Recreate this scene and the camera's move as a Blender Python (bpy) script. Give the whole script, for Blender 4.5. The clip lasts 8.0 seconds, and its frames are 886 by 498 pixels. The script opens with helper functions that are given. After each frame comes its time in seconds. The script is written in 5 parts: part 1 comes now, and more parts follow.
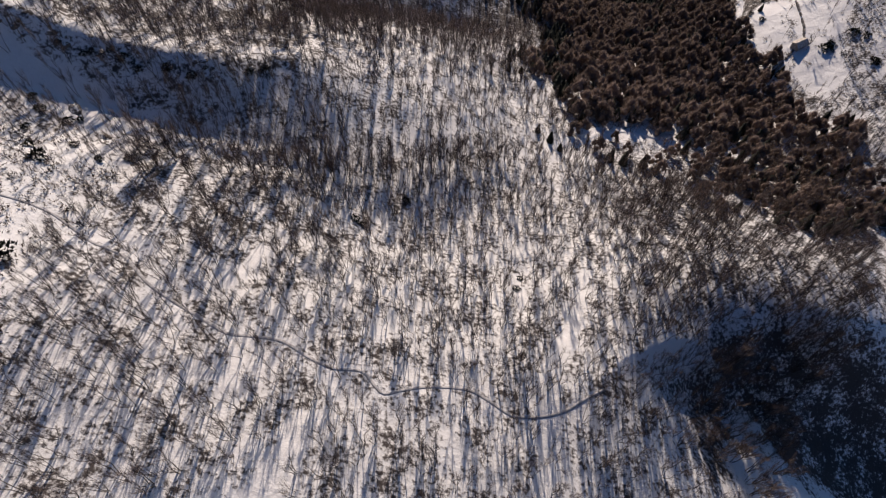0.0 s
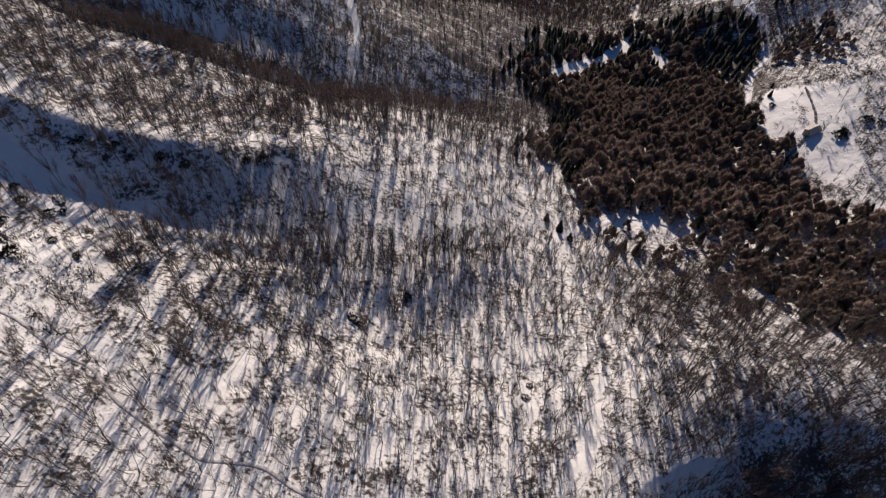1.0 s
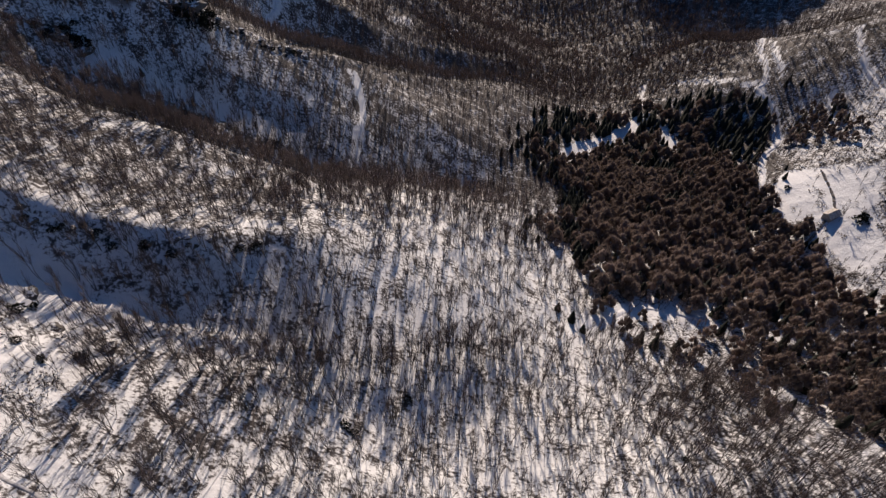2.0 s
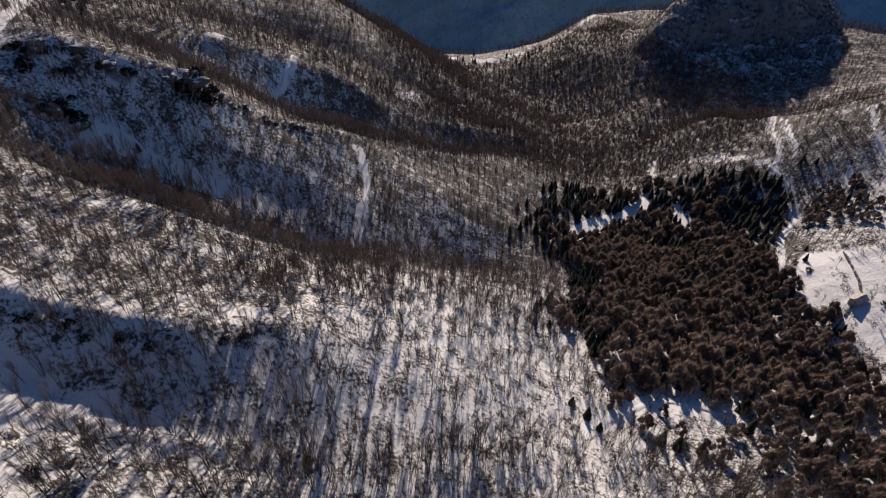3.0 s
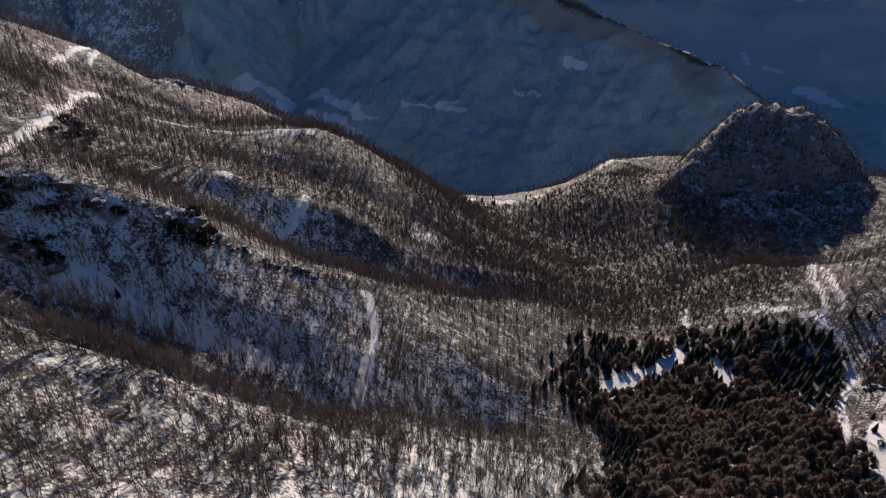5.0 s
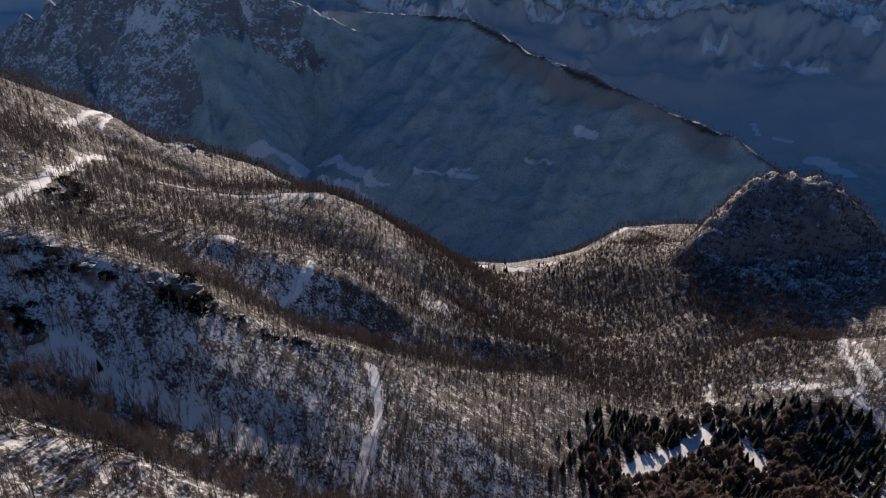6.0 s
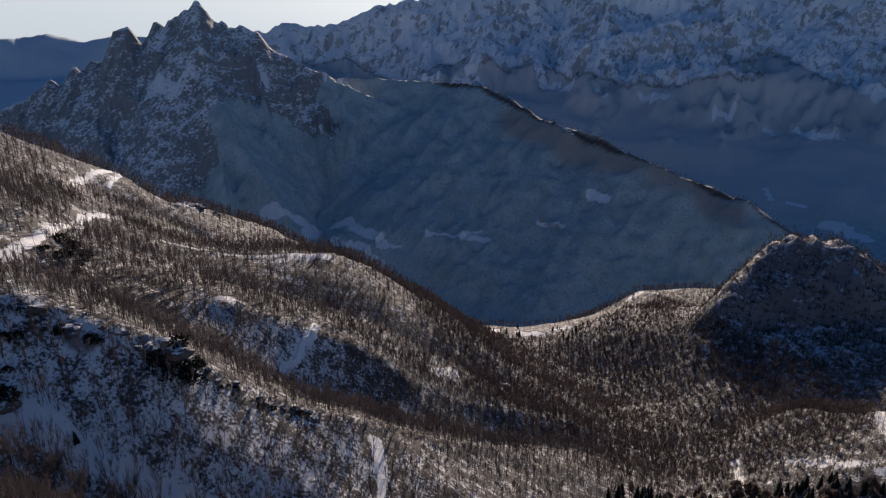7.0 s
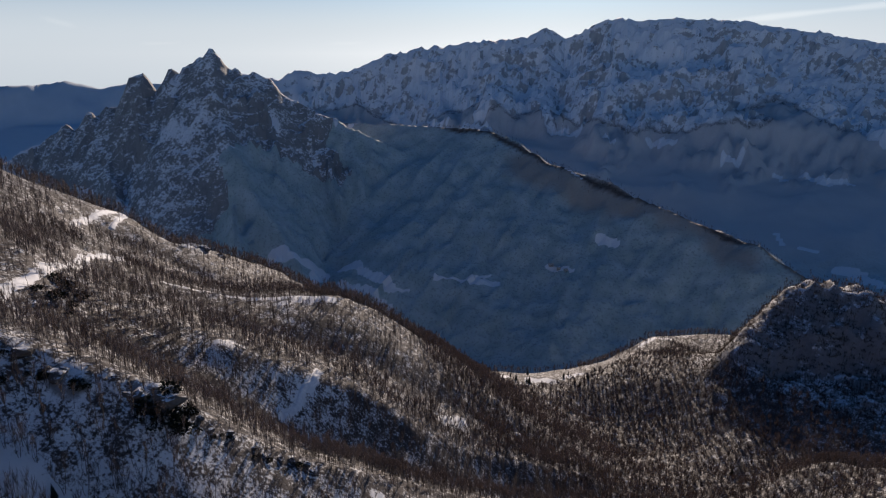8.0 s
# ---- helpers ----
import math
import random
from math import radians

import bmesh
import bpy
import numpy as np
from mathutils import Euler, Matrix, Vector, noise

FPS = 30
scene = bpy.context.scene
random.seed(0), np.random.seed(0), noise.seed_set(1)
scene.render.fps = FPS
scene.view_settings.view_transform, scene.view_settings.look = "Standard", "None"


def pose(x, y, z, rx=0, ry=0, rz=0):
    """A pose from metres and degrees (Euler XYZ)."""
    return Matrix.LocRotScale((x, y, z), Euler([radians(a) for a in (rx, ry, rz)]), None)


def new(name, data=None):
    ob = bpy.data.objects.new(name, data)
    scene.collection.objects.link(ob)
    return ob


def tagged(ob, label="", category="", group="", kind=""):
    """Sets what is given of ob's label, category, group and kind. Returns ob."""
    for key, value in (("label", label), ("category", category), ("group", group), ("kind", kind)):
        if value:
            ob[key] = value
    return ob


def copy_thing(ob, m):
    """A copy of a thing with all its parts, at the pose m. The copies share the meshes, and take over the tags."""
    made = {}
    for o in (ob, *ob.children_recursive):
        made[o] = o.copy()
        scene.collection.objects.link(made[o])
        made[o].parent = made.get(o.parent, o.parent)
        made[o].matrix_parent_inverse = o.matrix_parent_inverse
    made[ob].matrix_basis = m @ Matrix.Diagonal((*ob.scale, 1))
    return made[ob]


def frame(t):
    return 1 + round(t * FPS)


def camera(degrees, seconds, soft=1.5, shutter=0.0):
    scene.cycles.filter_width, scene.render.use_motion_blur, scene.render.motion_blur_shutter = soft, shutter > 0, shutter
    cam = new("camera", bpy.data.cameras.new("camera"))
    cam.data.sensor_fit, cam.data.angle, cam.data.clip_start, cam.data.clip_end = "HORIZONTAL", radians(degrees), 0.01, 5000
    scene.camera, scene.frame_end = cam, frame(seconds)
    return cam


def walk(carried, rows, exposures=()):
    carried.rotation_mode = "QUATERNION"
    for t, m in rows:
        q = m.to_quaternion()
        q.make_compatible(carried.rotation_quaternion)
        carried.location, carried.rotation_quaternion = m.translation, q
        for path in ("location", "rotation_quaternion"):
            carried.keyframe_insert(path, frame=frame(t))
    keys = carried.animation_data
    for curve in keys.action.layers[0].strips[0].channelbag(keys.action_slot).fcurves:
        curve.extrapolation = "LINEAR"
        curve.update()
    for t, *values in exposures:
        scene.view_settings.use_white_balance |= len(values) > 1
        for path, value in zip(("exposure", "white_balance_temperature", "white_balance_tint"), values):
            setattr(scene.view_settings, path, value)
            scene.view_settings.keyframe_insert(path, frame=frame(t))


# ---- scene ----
# The drone flies forward and down while it tilts up from the slope below to the far range.
cam = camera(67.8, 8.0, soft=1.2)
METRES, EYE, TILT, LEAN, TURN = 120.0, 300.0, -61.0, 0.0, 0.0
ROWS = [
    (0.0, 0.0, 0.0, 0.0, -0.0, 0.0, 0.0),
    (0.5, 0.002, 0.0516, 0.0378, 0.21, 2.96, -0.37),
    (1.0, 0.0035, 0.1039, 0.0763, 0.43, 5.93, -0.73),
    (1.5, 0.0045, 0.1561, 0.1149, 0.63, 8.88, -1.11),
    (3.0, 0.0035, 0.3144, 0.2315, 1.21, 17.73, -2.26),
    (3.5, 0.0023, 0.3673, 0.27, 1.4, 20.67, -2.63),
    (4.0, 0.0006, 0.4209, 0.3084, 1.62, 23.63, -3.01),
    (4.5, -0.0011, 0.4746, 0.3475, 1.87, 26.52, -3.44),
    (6.0, -0.0114, 0.6364, 0.4644, 2.65, 35.09, -4.89),
    (6.5, -0.0154, 0.6875, 0.5012, 2.93, 37.85, -5.35),
    (7.0, -0.0193, 0.7364, 0.5366, 3.21, 40.49, -5.8),
    (7.5, -0.0239, 0.7789, 0.5677, 3.42, 42.76, -6.22),
    (8.0, -0.0265, 0.8074, 0.5884, 3.59, 44.3, -6.49),
]
walk(cam, [(t, pose(0, 0, EYE, TILT, LEAN, TURN) @ pose(METRES * x, METRES * y, METRES * z, 90 + pitch, roll, yaw)) for t, x, y, z, yaw, pitch, roll in ROWS])

# ---- daylight: a low winter sun straight ahead, under a clear sky ----
SUN_AZIMUTH, SUN_HEIGHT = 1.5, 17.0
CIRRUS = [((0.2232, 0.974, 0.0377), (0.4196, 0.9059, 0.0572), 0.0055, 1.0), ((-0.6119, 0.7896, 0.0449), (-0.5715, 0.82, 0.0313), 0.006, 0.3), ((-0.5212, 0.8534, 0.0124), (-0.4693, 0.8829, 0.0141), 0.004, 0.25), ((-0.2982, 0.9544, 0.0134), (-0.2324, 0.9725, 0.0151), 0.004, 0.2)]
world = bpy.data.worlds.new("sky")
world.use_nodes = True
scene.world = world
wn, wl = world.node_tree.nodes, world.node_tree.links
wn.clear()
sky = wn.new("ShaderNodeTexSky")
sky.sky_type = "NISHITA"
sky.sun_disc = False
sky.sun_elevation, sky.sun_rotation = radians(SUN_HEIGHT), radians(SUN_AZIMUTH)
sky.altitude, sky.air_density, sky.dust_density, sky.ozone_density = 1200, 0.9, 0.7, 3.0
wbg, wout = wn.new("ShaderNodeBackground"), wn.new("ShaderNodeOutputWorld")
wbg.inputs["Strength"].default_value = 0.054
aim, split = wn.new("ShaderNodeTexCoord"), wn.new("ShaderNodeSeparateXYZ")
wl.new(aim.outputs["Generated"], split.inputs[0])


def sky_mix(kind, fac, a, b):
    n = wn.new("ShaderNodeMix")
    n.data_type, n.blend_type = "RGBA", kind
    for socket, v in ((n.inputs[0], fac), (n.inputs[6], a), (n.inputs[7], b)):
        if isinstance(v, tuple):
            socket.default_value = (*v, 1)
        elif isinstance(v, (int, float)):
            socket.default_value = v
        else:
            wl.new(v, socket)
    return n.outputs[2]


def sky_ramp(value, low, high, a=0.0, b=1.0):
    n = wn.new("ShaderNodeMapRange")
    n.interpolation_type = "SMOOTHSTEP"
    for key, v in (("From Min", low), ("From Max", high), ("To Min", a), ("To Max", b)):
        n.inputs[key].default_value = v
    wl.new(value, n.inputs["Value"])
    return n.outputs["Result"]


def sky_sum(kind, a, b):
    n = wn.new("ShaderNodeVectorMath" if kind == "DOT_PRODUCT" else "ShaderNodeMath")
    n.operation = kind
    for socket, v in ((n.inputs[0], a), (n.inputs[1], b)):
        if isinstance(v, (int, float, tuple)):
            socket.default_value = v
        else:
            wl.new(v, socket)
    return n.outputs["Value"]


# clear blue overhead, whitened by thin winter haze all round the horizon
blue = sky_mix("MULTIPLY", 1.0, sky.outputs[0], (0.53, 0.88, 1.24))
pale = wn.new("ShaderNodeHueSaturation")
pale.inputs["Saturation"].default_value = 0.3
wl.new(sky.outputs[0], pale.inputs["Color"])
hazy = sky_mix("MIX", 0.75, pale.outputs[0], (12.6, 14.0, 15.6))
colour = sky_mix("MIX", sky_ramp(split.outputs["Z"], 0.02, 0.16, 1.0, 0.0), blue, hazy)
# thin streaks of high cirrus: both ends of each, thickness, share
wisp = wn.new("ShaderNodeTexNoise")
wisp.inputs["Scale"].default_value, wisp.inputs["Detail"].default_value = 9.0, 5.0
wl.new(aim.outputs["Generated"], wisp.inputs["Vector"])
for start, end, thick, share in CIRRUS:
    a, b = Vector(start), Vector(end)
    across, course = a.cross(b).normalized(), (b - a).normalized()
    off = sky_sum("ABSOLUTE", sky_sum("DOT_PRODUCT", aim.outputs["Generated"], tuple(across)), 0.0)
    off = sky_sum("ADD", off, sky_sum("MULTIPLY", sky_sum("SUBTRACT", wisp.outputs["Fac"], 0.5), thick * 1.6))
    at = sky_sum("DOT_PRODUCT", aim.outputs["Generated"], tuple(course))
    low, high = a.dot(course), b.dot(course)
    lay = sky_sum("MULTIPLY", sky_ramp(off, 0.0, thick, 1.0, 0.0), sky_ramp(at, low, low + 0.4 * (high - low)))
    if share < 1:
        lay = sky_sum("MULTIPLY", lay, sky_ramp(at, high - 0.4 * (high - low), high, share, 0.0))
    colour = sky_mix("ADD", lay, colour, (2.4, 2.0, 1.6))
wl.new(colour, wbg.inputs[0])
wl.new(wbg.outputs[0], wout.inputs[0])
sun = new("sun", bpy.data.lights.new("sun", "SUN"))
sun.data.energy, sun.data.angle, sun.data.color = 5.0, radians(0.53), (1.0, 0.815, 0.67)
sun.rotation_euler = (radians(90 - SUN_HEIGHT), 0, radians(180 - SUN_AZIMUTH))
scene.view_settings.exposure = 0.0

# ---- relief: crest and gully lines of the mountainside, in metres ----
CRESTS = {}
CRESTS["near slope"] = [(-140, 10, 228), (-71, 45, 187), (-77, 72, 178), (-95, 92, 177), (-44, 52, 169), (-27, 61, 161), (-3, 58, 151), (19, 77, 134), (32, 74, 133), (-61, 60, 174), (-51, 100, 154), (-24, 94, 139), (-10, 105, 129), (20, 112, 119), (47, 117, 110), (0, 20, 163), (-60, 15, 189), (-52, 107, 150), (-68, 105, 158), (-30, 115, 136), (-5, 121, 126)]
CRESTS["right spur"] = [(63, 68, 131), (63, 101, 120), (89, 102, 115), (126, 99, 107), (97, 84, 123), (130, 82, 115), (46, 45, 137), (45, 15, 139), (60, 40, 129), (74, 31, 124), (90, 24, 115), (70, 12, 129), (100, 8, 111)]
CRESTS["first crest"] = [(-155, 152, 192), (-124, 142, 177), (-104, 141, 168), (-71, 143, 154), (-43, 160, 140), (-16, 174, 119), (7, 197, 99), (36, 201, 77), (-73, 127, 152), (-37, 128, 135), (-17, 148, 127), (13, 160, 107), (20, 157, 103), (43, 158, 94)]
CRESTS["behind first crest"] = [(-66, 168, 139), (-117, 187, 159), (-93, 206, 138), (-69, 206, 125), (-91, 170, 148), (-8, 224, 92), (-119, 218, 144), (-55, 222, 103)]
CRESTS["second crest"] = [(-139, 233, 152), (-151, 264, 165), (-130, 268, 157), (-110, 275, 146), (-91, 290, 122), (-64, 302, 106), (-47, 332, 80), (-10, 378, 40), (28, 383, 30), (-76, 267, 115), (-44, 272, 93), (-46, 290, 88), (-10, 297, 71), (38, 331, 35), (52, 375, 22)]
CRESTS["road crest"] = [(-154, 269, 167), (-180, 320, 163), (-215, 348, 174), (-161, 321, 144), (-129, 352, 124), (-97, 370, 104), (-45, 400, 58), (-70, 345, 88), (-213, 375, 156.5), (-223, 394, 151.5), (-232, 411, 147.5)]
CRESTS["third crest"] = [(-239, 420, 140), (-190, 450, 110), (-133, 471, 102), (-117, 471, 103), (-97, 509, 75), (-80, 545, 48), (-60, 610, 2), (-40, 700, -60)]
CRESTS["left crest"] = [(-310, 420, 190), (-337, 560, 139), (-307, 549, 135), (-251, 552, 108), (-279, 591, 90), (-245, 599, 86), (-247, 694, 36), (-180, 740, -25), (-110, 830, -125)]
CRESTS["right ridge"] = [(126, 141, 84), (97, 137, 89), (134, 442, -17), (143, 460, -22), (176, 413, 18), (199, 515, -6), (186, 506, -16), (218, 462, 20), (203, 408, 27), (228, 379, 36), (252, 434, 50), (292, 430, 70), (193, 332, 28), (209, 311, 48), (185, 259, 49), (158, 270, 38), (193, 252, 53), (178, 198, 58), (155, 220, 46)]
CRESTS["rock knob"] = [(161, 584, -50), (205, 631, -42), (293, 600, -40), (181, 720, -46), (250, 575, -48), (330, 600, -34), (285, 690, -48), (270, 740, -45), (385, 700, -40), (375, 780, -48), (420, 680, -30), (440, 740, -38), (200, 672, -38), (285, 830, -70)]
CRESTS["pass"] = [(260, 1005, -131), (166, 942, -117), (110, 850, -100), (66, 788, -89), (20, 748, -80), (-45, 727, -66), (210, 850, -95)]
GULLIES = {}
GULLIES["near gully"] = [(-62, 120, 148), (-47, 122, 141), (-12, 133, 124.5), (20, 138, 110), (48, 140, 97), (-80, 117, 158), (-88, 123, 157), (-104, 122, 165), (-125, 126, 172.5), (-150, 132, 179)]
GULLIES["shaded hollow"] = [(72, 55, 111), (95, 56, 101), (120, 52, 91), (150, 45, 83), (86, 45, 107), (110, 38, 96), (150, 15, 80)]
GULLIES["plantation"] = [(71, 182, 75), (99, 186, 70), (87, 210, 62), (67, 226, 62), (123, 283, 32), (165, 337, 18), (95, 348, 5), (80, 348, 14), (110, 390, -6)]
GULLIES["second gully"] = [(-128, 239, 151), (-116, 231, 138), (-86, 241, 116), (-60, 246, 99), (-43, 250, 92), (-23, 266, 75), (8, 275, 57), (41, 296, 42), (70, 320, 22)]
GULLIES["third gully"] = [(-130, 320, 128), (-95, 335, 100), (-60, 360, 75), (-20, 400, 35), (69, 450, -18), (69, 518, -37)]
GULLIES["main valley"] = [(29, 533, -18), (138, 551, -50), (162, 540, -48), (100, 620, -84), (99, 700, -90), (44, 667, -76), (230, 530, -32), (300, 520, -10)]
GULLIES["outer slopes"] = [(0, -80, 190), (-160, -60, 250), (130, -60, 100), (-260, 100, 240), (-300, 260, 225), (-360, 420, 205), (-420, 560, 165), (280, 150, 75), (320, 300, 84), (350, 420, 86), (450, 560, 10), (500, 760, -60), (480, 1000, -170), (300, 1230, -300), (0, 1230, -330), (-200, 1200, -330), (40, 900, -165), (-40, 860, -140), (130, 1010, -175), (-420, 900, -90), (-600, 700, 40)]
# far ridges: crest points with heights, fall per metre on both sides, roughness
FAR_RIDGES = []
FAR_RIDGES.append(([(-1700, 1400, -160), (-1500, 1590, -90), (-1359, 1710, -6), (-1288, 1769, 40), (-1265, 1788, 61), (-1250, 1798, 45), (-1215, 1824, 89), (-1197, 1836, 70), (-1164, 1859, 102), (-1132, 1880, 116), (-1118, 1889, 181), (-1093, 1905, 193), (-1078, 1913, 158), (-1060, 1924, 151), (-1028, 1942, 204), (-1015, 1949, 201), (-1002, 1956, 178), (-988, 1963, 212), (-952, 1981, 236), (-926, 1994, 260), (-911, 2002, 236), (-878, 2018, 208), (-821, 2043, 195), (-785, 2058, 179), (-765, 2066, 146), (-690, 2090, 98), (-600, 2096, 58), (-500, 2120, 6), (-400, 2150, -40)], 1.05, 40))
FAR_RIDGES.append(([(-929, 1993, 250), (-800, 1800, 60), (-640, 1650, -130), (-520, 1560, -290)], 0.85, 22))
FAR_RIDGES.append(([(-1180, 1850, 110), (-1050, 1640, -90), (-900, 1480, -240)], 0.9, 22))
FAR_RIDGES.append(([(-660, 2300, 28), (-368, 2278, 22), (-122, 2205, 22), (72, 2107, -67), (261, 1990, -125), (569, 1815, -213), (735, 1640, -290)], 0.66, 14))
FAR_RIDGES.append(([(-122, 2205, 10), (-150, 1950, -160), (-120, 1750, -300)], 0.62, 14))
FAR_RIDGES.append(([(261, 1990, -130), (180, 1800, -260), (150, 1680, -350)], 0.62, 12))
FAR_RIDGES.append(([(-1900, 3850, 60), (-1516, 4027, 121), (-1421, 4062, 163), (-1232, 4125, 136), (-1033, 4180, 168), (-864, 4219, 244), (-695, 4251, 284), (-422, 4288, 317), (-150, 4306, 349), (-48, 4308, 339), (67, 4308, 397), (187, 4304, 340), (378, 4291, 433), (487, 4280, 466), (601, 4265, 428), (783, 4234, 446), (961, 4197, 441), (1187, 4136, 424), (1378, 4075, 383), (1556, 4009, 358), (1789, 3907, 307), (2300, 3600, 200)], 0.66, 48))
FAR_RIDGES.append(([(-560, 4270, 290), (-520, 3950, 60), (-480, 3600, -110)], 0.75, 26))
FAR_RIDGES.append(([(67, 4308, 380), (90, 4000, 150), (120, 3600, -110)], 0.75, 26))
FAR_RIDGES.append(([(487, 4280, 450), (560, 4000, 170), (640, 3550, -120)], 0.75, 26))
FAR_RIDGES.append(([(961, 4197, 430), (1010, 3950, 180), (1060, 3450, -150)], 0.75, 26))
FAR_RIDGES.append(([(1378, 4075, 370), (1400, 3800, 130), (1400, 3300, -130)], 0.75, 26))
FAR_RIDGES.append(([(-4000, 2700, 40), (-2994, 3604, 75), (-2844, 3727, 76), (-2726, 3816, 99), (-2584, 3916, 53), (-2451, 4004, 84), (-2100, 4200, 60), (-1700, 4350, 40)], 0.75, 3))


# rock towers on the near peak: place, top, fall per metre
TOWERS = [(-1116, 1890, 186, 2.2), (-1094, 1904, 197, 2.0), (-1024, 1944, 208, 1.8), (-990, 1962, 214, 1.7), (-953, 1980, 240, 1.7), (-926, 1994, 264, 1.5), (-868, 2023, 210, 1.7), (-822, 2043, 198, 1.5), (-786, 2058, 182, 1.5), (-1215, 1824, 94, 1.8), (-1266, 1787, 64, 1.7), (-1164, 1859, 106, 1.5)]


def hashed(ix, iy, seed):
    h = (ix.astype(np.int64) * 374761393 + iy.astype(np.int64) * 668265263 + seed * 974634777) & 0xFFFFFFFF
    h = ((h ^ (h >> 13)) * 1274126177) & 0xFFFFFFFF
    return ((h ^ (h >> 16)) & 0xFFFF) / 32767.5 - 1.0


def value_noise(x, y, seed=0):
    ix, iy = np.floor(x), np.floor(y)
    fx, fy = x - ix, y - iy
    fx, fy = fx * fx * fx * (fx * (fx * 6 - 15) + 10), fy * fy * fy * (fy * (fy * 6 - 15) + 10)
    a, b = hashed(ix, iy, seed), hashed(ix + 1, iy, seed)
    c, d = hashed(ix, iy + 1, seed), hashed(ix + 1, iy + 1, seed)
    return (a + (b - a) * fx) * (1 - fy) + (c + (d - c) * fx) * fy


def fbm(x, y, size, octaves=4, seed=0, ridged=False):
    total, amp, norm = np.zeros_like(x), 1.0, 0.0
    for o in range(octaves):
        k = 2.03 ** o / size
        turn = 0.7 * o
        n = value_noise((x * math.cos(turn) - y * math.sin(turn)) * k + 17.3 * o, (x * math.sin(turn) + y * math.cos(turn)) * k - 9.1 * o, seed + o)
        total += amp * ((1 - 2 * np.abs(n)) if ridged else n)
        norm += amp
        amp *= 0.5
    return total / norm


def smooth(a, b, v):
    u = np.clip((v - a) / (b - a), 0, 1)
    return u * u * (3 - 2 * u)


KNOTS = np.array([p for lines in (CRESTS, GULLIES) for line in lines.values() for p in line], float)


def spline_weights():
    p = KNOTS[:, :2] / 100
    d2 = ((p[:, None] - p[None]) ** 2).sum(-1)
    n = len(p)
    a = np.zeros((n + 3, n + 3))
    a[:n, :n] = 0.5 * d2 * np.log(d2 + 1e-9) + np.eye(n) * 0.02
    a[:n, n], a[:n, n + 1:] = 1, p
    a[n, :n], a[n + 1:, :n] = 1, p.T
    return np.linalg.solve(a, np.concatenate([KNOTS[:, 2], np.zeros(3)]))


WEIGHTS = spline_weights()


def spline_height(x, y):
    px, py = x / 100, y / 100
    h = WEIGHTS[-3] + WEIGHTS[-2] * px + WEIGHTS[-1] * py
    for (kx, ky, _), w in zip(KNOTS, WEIGHTS):
        d2 = (px - kx / 100) ** 2 + (py - ky / 100) ** 2
        h = h + w * 0.5 * d2 * np.log(d2 + 1e-9)
    return h


def along(x, y, line):
    """Distance to a line of points and the interpolated values there."""
    best, z = np.full_like(x, 1e9), np.zeros_like(x)
    for a, b in zip(line[:-1], line[1:]):
        ax, ay, bx, by = a[0], a[1], b[0], b[1]
        u = np.clip(((x - ax) * (bx - ax) + (y - ay) * (by - ay)) / ((bx - ax) ** 2 + (by - ay) ** 2), 0, 1)
        d = np.hypot(x - ax - u * (bx - ax), y - ay - u * (by - ay))
        near = d < best
        best = np.where(near, d, best)
        if len(a) > 2:
            z = np.where(near, a[2] + u * (b[2] - a[2]), z)
    return best, z


def far_height(x, y):
    wx = x + 110 * fbm(x, y, 520, 3, 5)
    wy = y + 110 * fbm(x, y, 520, 3, 6)
    nx, ny = x + 45 * fbm(x, y, 190, 4, 8), y + 45 * fbm(x, y, 190, 4, 9)
    spurs = fbm(wx, wy, 430, 3, 13, True) - 0.3
    crags = fbm(x, y, 120, 5, 11, True) - 0.35
    teeth = fbm(x, y, 46, 3, 12, True) - 0.3
    h = -440 + 30 * fbm(x, y, 500, 3, 7) * smooth(-1950, -1550, x) + 0.27 * np.clip(y - 2250, 0, 1150) + 28 * spurs * smooth(-1950, -1550, x)
    for line, fall, rough in FAR_RIDGES:
        d0, z = along(*((x, y) if fall > 1 else (nx, ny)), line)
        d1, _ = along(wx, wy, line)
        m = smooth(20, 300, d0)
        d = d0 * (1 - m) + d1 * m
        keen = smooth(6, 110, d0)
        if fall < 0.7 and 5 < rough < 20:  # wooded crests roll a little
            z = z + 14 * fbm(x, y, 130, 3, 16)
        (ax, ay), (bx, by) = line[0][:2], line[-1][:2]
        c, s = (bx - ax) / math.hypot(bx - ax, by - ay), (by - ay) / math.hypot(bx - ax, by - ay)
        u, v = x * c + y * s, -x * s + y * c
        ribs = fbm(u, v * 0.28, 75, 4, 14, True) - 0.3
        r = z - fall * d * (1 - 0.2 * smooth(100, 700, d)) + keen * (rough * ((0.5 * crags + 1.1 * ribs) if rough < 45 else (1.0 * crags + 0.5 * ribs)) + 2.1 * rough * spurs * smooth(60, 350, d0)) + 0.5 * rough * teeth * (0.7 + 0.3 * keen)
        k = 3.0
        h = np.maximum(h, r) + k * np.exp(-np.abs(h - r) / k) * 0.5
    for tx, ty, tz, fall in TOWERS:
        h = np.maximum(h, tz - fall * np.maximum(0, np.hypot(x - tx, (y - ty) * 0.7) - 5 + 6 * fbm(x, y, 18, 3, 15)))
    return h


KNOB = (312, 795)


